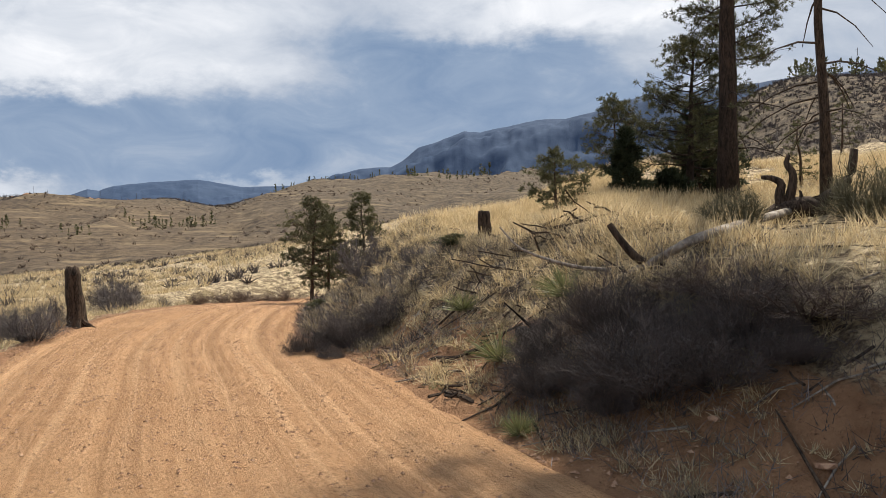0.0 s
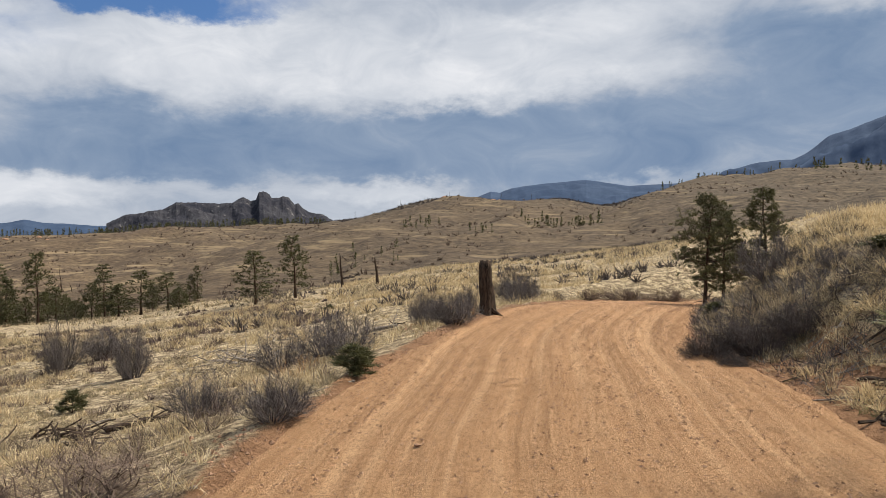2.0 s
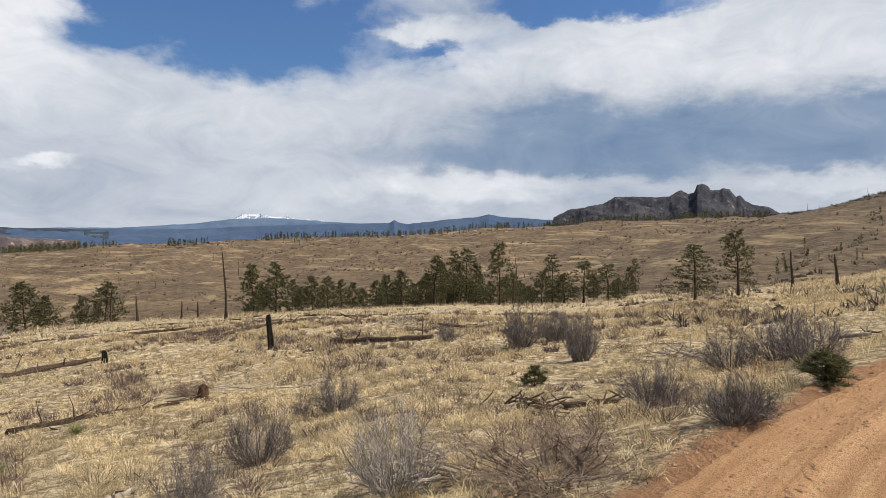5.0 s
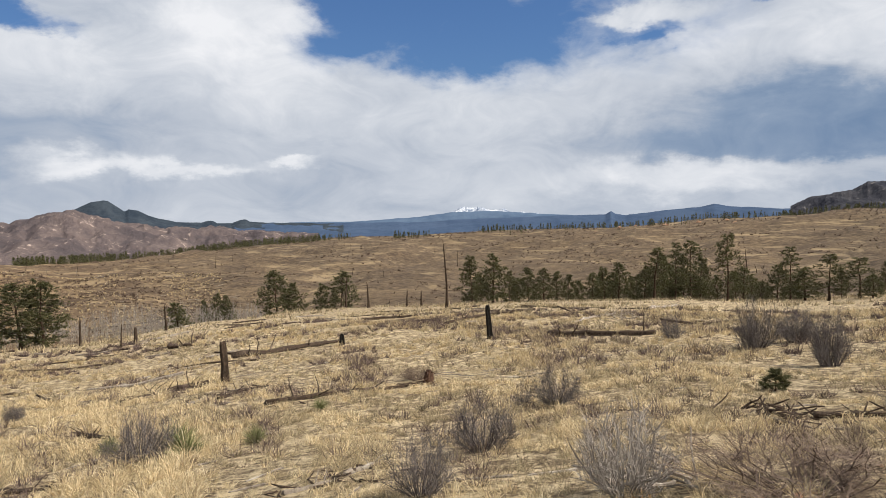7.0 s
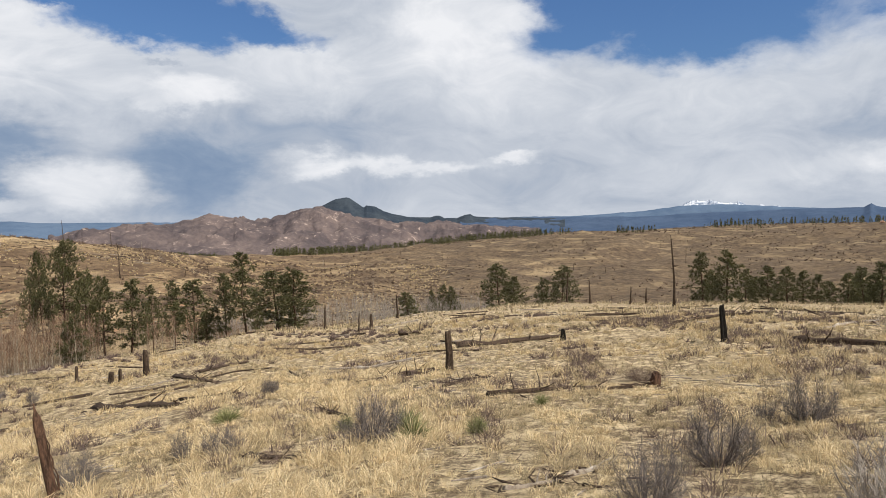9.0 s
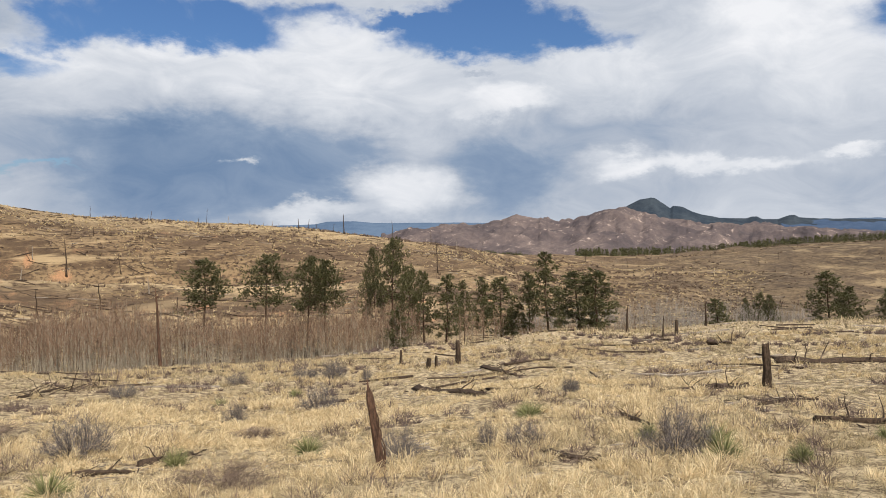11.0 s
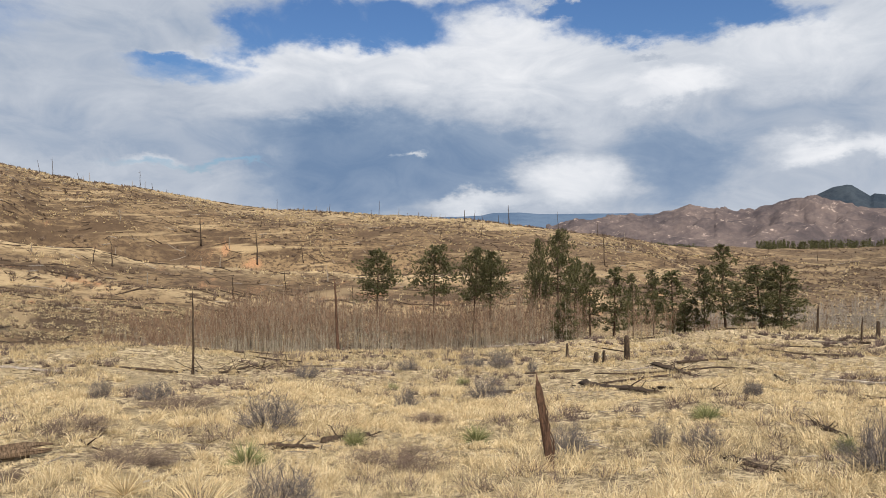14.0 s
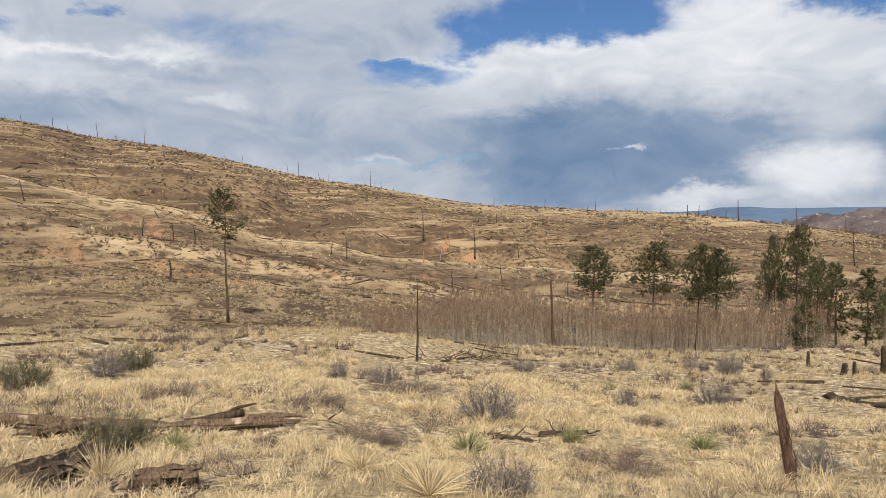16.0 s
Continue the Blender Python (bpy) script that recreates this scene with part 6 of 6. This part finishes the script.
def thicket(seed, count, az, grow_r, height, fade, twig_mat):
    """Bare aspen saplings in the hollow: stems and a haze of twigs."""
    g = rand(seed)
    a = az[0] + (az[1] - az[0]) * g.random(count)
    rr = grow_r[0] + (grow_r[1] - grow_r[0]) * g.random(count)
    rr = rr * by_bearing(a, DIP_R)
    a2 = np.radians(a)
    x, y = -np.sin(a2) * rr, np.cos(a2) * rr
    edge = smooth(a, az[0], az[0] + fade[0]) * (1 - smooth(a, az[1] - fade[1], az[1]))
    ok = (fbm(x / 7, y / 7, 2) > -0.45) & (g.random(count) < 0.15 + edge)
    edge = edge[ok]
    x, y = x[ok], y[ok]
    z = land(x, y)
    n = len(x)
    h = height * (0.7 + 0.45 * g.random(n)) * (0.85 + 0.2 * fbm(x / 9, y / 9, 2)) * (0.35 + 0.65 * edge)
    stems, twigs = Geo(), Geo()
    lean2 = g.normal(0, 0.05, (n, 2))
    for w, v in ((0, 0), (2.1, 1)):
        side = np.stack((np.cos(g.random(n) * 6.28), np.sin(g.random(n) * 6.28), np.zeros(n)), 1) * 0.020
        foot = np.stack((x, y, z - 0.1), 1)
        top2 = np.stack((x + lean2[:, 0] * h, y + lean2[:, 1] * h, z + h), 1)
        stems.put(np.stack((foot - side, foot + side, top2 + side * 0.25, top2 - side * 0.25), 1).reshape(-1, 3), np.arange(n)[:, None] * 4 + [[0, 1, 2, 3]])
    m = 20
    k = np.repeat(np.arange(n), m)
    q = 0.45 + 0.55 * g.random(n * m) ** 0.7
    at = np.stack((x[k] + lean2[k, 0] * h[k] * q, y[k] + lean2[k, 1] * h[k] * q, z[k] + h[k] * q), 1)
    twigs.blades(at, np.tile([0, 0, 1.2], (n * m, 1)), 0.35 + 0.5 * g.random(n * m), 0.026, g, 0.5)
    tagged(new("aspen_saplings", stems.mesh("aspen_saplings", ASPEN_BARK)), "thicket of thin pale bare aspen stems in the hollow", "aspen thicket", kind="stuff")
    tagged(new("aspen_twigs", twigs.mesh("aspen_twigs", twig_mat)), "brown haze of fine bare aspen twigs", "aspen thicket", kind="stuff")


thicket(1, 5600, (108, 164), (0.82, 1.15), 5.8, (20, 14), ASPEN_TWIG)
# no brown tops here; its sunlit look is put into the paler twig colour
thicket(2, 1700, (93, 121), (0.90, 1.18), 5.2, (5, 4), TWIG_PALE)


def fallen_trunks(name, label, seed, count, az, r, length, radius, mat, keep=None):
    x, y, z, g = scatter(seed, count, az, r, keep)
    geo = Geo()
    for i in range(len(x)):
        L = length * (0.4 + 0.9 * g.random())
        out = math.atan2(y[i], x[i])
        a = out + math.pi / 2 + g.normal(0, 0.85)
        d = np.array([math.cos(a), math.sin(a)]) * L / 2
        px, py = np.array([x[i] - d[0], x[i], x[i] + d[0]]), np.array([y[i] - d[1], y[i], y[i] + d[1]])
        pz = land(px, py) + radius * 0.5
        pz[2] += abs(g.normal(0, 0.05)) * L * (g.random() < 0.25)
        geo.tube(np.stack((px, py, pz), 1), radius * np.array([1.1, 0.9, 0.5]) * (0.6 + 0.8 * g.random()), 5)
    return tagged(new(name, geo.mesh(name, mat)), label, "fallen trunks", kind="stuff")


fallen_trunks("fallen_trunks", "countless dark fallen trunks over the burnt hillside", 1, 2300, (98, 197), (84, 330), 3.8, 0.10, DEAD_WOOD)
fallen_trunks("fallen_trunks", "bleached fallen trunks over the burnt hillside", 2, 520, (98, 197), (84, 330), 3.6, 0.09, GREY_WOOD)
fallen_trunks("fallen_trunks", "dark fallen trunks near the meadow's brow", 3, 110, (60, 190), (24, 60), 3.2, 0.065, DEAD_WOOD)
fallen_trunks("fallen_trunks", "bleached fallen trunks near the meadow's brow", 4, 50, (60, 150), (26, 62), 3.0, 0.05, GREY_WOOD)
fallen_trunks("fallen_sticks", "broken sticks lying in the meadow grass", 5, 260, (40, 196), (5, 26), 0.8, 0.015, GREY_WOOD)
fallen_trunks("fallen_sticks", "dead sticks lying on the cut bank", 6, 260, (-50, 10), (4.6, 13), 0.6, 0.010, GREY_WOOD)
fallen_trunks("fallen_sticks", "dark dead sticks lying on the cut bank", 9, 160, (-50, 10), (4.6, 13), 0.7, 0.013, DEAD_WOOD)
fallen_trunks("fallen_trunks", "fallen trunks over the slope beyond the meadow", 8, 120, (140, 197), (34, 100), 3.4, 0.055, DEAD_WOOD)
fallen_trunks("fallen_trunks", "fallen trunks on the burnt hill above the bank", 7, 150, (-42, -15), (60, 250), 4.0, 0.10, DEAD_WOOD)


def log_litter(seed):
    """Broken branches and bark strewn along the lying trunks of the meadow."""
    g = rand(seed)
    geo = Geo()
    for x0, y0, x1, y1, r in CLEAR:
        L = math.hypot(x1 - x0, y1 - y0)
        for k in range(int(8 + 9 * L)):
            q, size = g.random() * 1.15 - 0.05, (0.25 + 0.75 * g.random() ** 2) * (0.35 + 2.2 * r)
            a = g.random() * 6.28
            x, y = x0 + (x1 - x0) * q + g.normal(0, 0.22 + r), y0 + (y1 - y0) * q + g.normal(0, 0.22 + r)
            if abs(float(road_frame(np.array([x]), np.array([y]))[0][0])) < 2.6:
                continue
            d = np.array([math.cos(a), math.sin(a), 0.25 * abs(g.normal())]) * size
            at = np.array([x, y, ground_z(x, y) + 0.02])
            bend = g.normal(0, 0.12 * size, 3) * [1, 1, 0.4]
            geo.tube(np.stack((at - d * 0.5 * [1, 1, 0], at + bend * 0.6, at + d * 0.5)), (0.010 + 0.05 * r) * (0.5 + g.random()) * np.array([1, 0.85, 0.4]), 4, caps=False)
    tagged(new("broken_branches", geo.mesh("broken_branches", DEAD_WOOD)), "dark broken branches and bark strewn along fallen logs", "dead branches", kind="stuff")


log_litter(40)


# burnt trunks standing over the hills
def burnt_stand():
    g = rand(5)
    models = [snag("thin burnt trunk still standing on the hillside", 760 + i, 0, 0, 5.0, 0.075, (g.normal(0, .25), g.normal(0, .25)), 4, 0.10, (DEAD_WOOD, GREY_WOOD, DEAD_WOOD)[i], group="burnt trunks on the hills") for i in range(3)]
    rows = []
    for count, a0, a1, r0, r1 in ((80, 104, 194, 0.97, 1.0), (80, 104, 194, 0.35, 0.95), (50, 17, 42, 0.93, 1.0), (30, 56, 112, 0.25, 0.9), (36, -33, -14, 0.5, 1.0)):
        for i in range(count):
            a = a0 + (a1 - a0) * g.random()
            rr = float(by_bearing(np.array([a]), SKY_R)[0]) * (r0 + (r1 - r0) * g.random())
            rows.append((-math.sin(radians(a)) * rr, math.cos(radians(a)) * rr, 2.2 + 4.6 * g.random() ** 1.5))
    for i, (x, y, h) in enumerate(rows):
        m = spot(x, y, g.random() * 360, 0.95 + 0.06 * h, 0.95 + 0.06 * h, h / 5.0, 0.1)
        if i < 3:
            models[i].matrix_basis = m
        else:
            copy_thing(models[i % 3], m)


burnt_stand()


def far_woods(name, label, seed, groups):
    """Distant pines as one mass: a dark pointed clump of leaves for each."""
    g = rand(seed)
    geo = Geo()
    for count, a0, a1, r0, r1, h in groups:
        a = a0 + (a1 - a0) * g.random(count)
        sr = by_bearing(a, SKY_R) if r1 < 3 else np.ones(count)
        rr = sr * (r0 + (r1 - r0) * g.random(count))
        x, y = -np.sin(np.radians(a)) * rr, np.cos(np.radians(a)) * rr
        z = land(x, y)
        hh = h * (0.55 + 0.75 * g.random(count))
        m = 26
        k = np.repeat(np.arange(count), m)
        q = g.random(count * m)
        w = hh[k] * 0.17 * (1.05 - q)
        t = g.random(count * m) * 6.28
        at = np.stack((x[k] + np.cos(t) * w * g.random(count * m), y[k] + np.sin(t) * w * g.random(count * m), z[k] + hh[k] * (0.02 + 0.95 * q)), 1)
        to = np.stack((np.cos(t), np.sin(t), 0.5 + q), 1)
        geo.blades(at, to, hh[k] * 0.18, hh[k] * 0.14, g, 0.4)
        for i in range(count):
            geo.tube(np.array([[x[i], y[i], z[i] - 0.5], [x[i], y[i], z[i] + hh[i] * 0.9]]), [hh[i] * 0.022, hh[i] * 0.008], 4, caps=False)
    return tagged(new(name, geo.mesh(name, NEEDLE)), label, "woods", kind="stuff")


far_woods("far_woods", "dark line of pines along the plateau's crest", 1,
          ((800, 92, 114, 0.985, 1.05, 5.4), (22, 90, 92.5, 0.97, 1.0, 5), (40, 83.5, 86.5, 0.93, 0.97, 5.5), (300, 56, 80, 0.96, 1.03, 5.2), (300, 40, 57, 0.985, 1.06, 5.5), (14, 60, 80, 0.85, 0.95, 4)))
far_woods("far_woods", "scattered dark pines on the hills beyond the bend", 2,
          ((26, 17.5, 24.5, 300, 335, 4.4), (6, 26.5, 28.5, 240, 260, 3.4), (26, -4, 3, 500, 640, 8), (40, -4, 14, 0.94, 1.0, 8), (60, -34, -26, 0.96, 1.05, 4.5), (14, 34, 40, 170, 230, 2.6), (8, 30, 34, 300, 330, 4)))
far_woods("far_woods", "dark woods on the lower slopes of the pink hills", 3, ((420, 117.5, 123.5, 1270, 1400, 9), (200, 125, 128, 1290, 1400, 9)))


# ---------------------------------------------------------------- stones
def stone_mesh(name, seed, flat=0.5):
    g = rand(seed)
    bm = bmesh.new()
    bmesh.ops.create_icosphere(bm, subdivisions=1, radius=0.5)
    k = g.normal(0, 1, (6, 3))
    for v in bm.verts:
        c = np.array(v.co)
        cut = min(1.0, min(0.42 / max(1e-3, float(unit(q) @ c)) for q in k if float(unit(q) @ c) > 0.2) if any(float(unit(q) @ c) > 0.2 for q in k) else 1.0)
        v.co = Vector(c * cut * (1 + 0.13 * g.normal())) * 1.0
        v.co.z *= flat
    me = bpy.data.meshes.new(name)
    bm.to_mesh(me)
    bm.free()
    me.materials.append(RED_STONE)
    return me


stones = [stone_mesh("stone", 1000 + i) for i in range(4)]
for i, (x, y, w) in enumerate(((-3.16, 4.91, 0.075), (-2.70, 6.56, 0.034), (-5.52, 7.93, 0.062), (1.84, 5.08, 0.130), (0.39, 7.83, 0.139), (2.20, 4.31, 0.140), (-3.13, 6.13, 0.033), (-2.67, 6.54, 0.040))):
    ob = new("stone", stones[i % 4])
    on_road = abs(float(road_frame(np.array([x]), np.array([y]))[0][0])) < 2.4
    ob.matrix_basis = Matrix.LocRotScale((x, y, (0.03 if on_road else ground_z(x, y)) + w * 0.06), Euler((0.07 * (i % 4), 0.1 * (i % 3), i * 1.7)), (w, w * 0.7, w * 0.75))
    tagged(ob, "pale stone lying on the dirt road" if on_road else "tan granite stone lying on the ground", "stone", "loose stones")


def pebbles(seed, count):
    g = rand(seed)
    k = g.integers(30, 330, count)
    rows = np.array((-2.25, -1.9, -1.3, -0.72, -0.1, 0.42, 1.0, 1.55, 2.1, 2.3))
    side = np.where(g.random(count) < 0.6, rows[g.integers(0, len(rows), count)] + g.normal(0, 0.09, count), (g.random(count) * 2 - 1) * 2.3)
    x = line[k, 0] + right[k, 0] * side + g.normal(0, 0.05, count)
    y = line[k, 1] + right[k, 1] * side + g.normal(0, 0.05, count)
    s = 0.004 + 0.016 * g.random(count) ** 3.6
    _, pz, ph = road_frame(x, y)
    z = pz + 0.04 * (1 - (side / 2.4) ** 2) + s * 0.2
    octa = np.array([(1, 0, 0), (0, 1, 0), (-1, 0, 0), (0, -1, 0), (0, 0, .7), (0, 0, -.7)])
    v = np.stack((x, y, z), 1)[:, None, :] + octa[None] * s[:, None, None] * (0.7 + 0.6 * g.random((count, 6, 1)))
    f = np.array([(0, 1, 4), (1, 2, 4), (2, 3, 4), (3, 0, 4)])
    geo = Geo()
    geo.put(v.reshape(-1, 3), (np.arange(count)[:, None, None] * 6 + f[None]).reshape(-1, 3))
    tagged(new("gravel", geo.mesh("gravel", RED_STONE)), "loose gravel on the dirt road", "gravel", kind="stuff")


pebbles(1, 42000)


def clods(seed, count, across, size, mat, label):
    """Crumbled soil and small stones along the foot of the bank and the road's shoulders."""
    g = rand(seed)
    k = g.integers(60, 330, count)
    side = across[0] + (across[1] - across[0]) * g.random(count)
    half = rhalf[k]
    off = np.where(g.random(count) < 0.75, half + side, -half - side * 0.5)
    x, y = line[k, 0] + right[k, 0] * off + g.normal(0, 0.06, count), line[k, 1] + right[k, 1] * off + g.normal(0, 0.06, count)
    ok = fbm(x * 0.9, y * 0.9, 3) + 0.6 * (g.random(count) - 0.5) > -0.05
    x, y = x[ok], y[ok]
    n = len(x)
    s = size * (0.4 + 1.4 * g.random(n) ** 3)
    octa = np.array([(1, 0, 0), (0, 1, 0), (-1, 0, 0), (0, -1, 0), (0, 0, .8), (0, 0, -.7)])
    turn = g.random(n) * 6.28
    c, sn = np.cos(turn)[:, None], np.sin(turn)[:, None]
    o = octa[None] * (0.6 + 0.8 * g.random((n, 6, 1)))
    o = np.stack((o[:, :, 0] * c - o[:, :, 1] * sn, o[:, :, 0] * sn + o[:, :, 1] * c, o[:, :, 2]), -1) * s[:, None, None]
    v = np.stack((x, y, np.maximum(land(x, y), road_frame(x, y)[1] - 0.05) + s * 0.15), 1)[:, None, :] + o
    geo = Geo()
    geo.put(v.reshape(-1, 3), (np.arange(n)[:, None, None] * 6 + np.array([(0, 1, 4), (1, 2, 4), (2, 3, 4), (3, 0, 4)])[None]).reshape(-1, 3))
    tagged(new("clods", geo.mesh("clods", mat)), label, "soil clods", kind="stuff")


clods(2, 9000, (-0.25, 0.7), 0.016, RED_STONE, "crumbled reddish soil clods along the road's edge")
clods(3, 7000, (0.0, 1.9), 0.02, RED_STONE, "loose reddish stones and clods on the cut bank")
boulders = [stone_mesh("boulder", 1010 + i, 0.75) for i in range(3)]
g_b = rand(90)
for i in range(34):
    a = (26 + 9 * g_b.random()) if i < 22 else (58 + 16 * g_b.random())
    rr = float(by_bearing(np.array([a]), SKY_R)[0]) * ((0.95 + 0.05 * g_b.random()) if i < 22 else (0.8 + 0.12 * g_b.random()))
    x, y, w = -math.sin(radians(a)) * rr, math.cos(radians(a)) * rr, 2.0 + 3.5 * g_b.random()
    ob = new("boulder", boulders[i % 3])
    ob.matrix_basis = Matrix.LocRotScale((x, y, ground_z(x, y) + w * 0.1), Euler((0, 0, i * 2.1)), (w * 1.4, w, w * 0.8))
    tagged(ob, "weathered tan granite boulder on the hilltop", "boulder", "hilltop boulders")
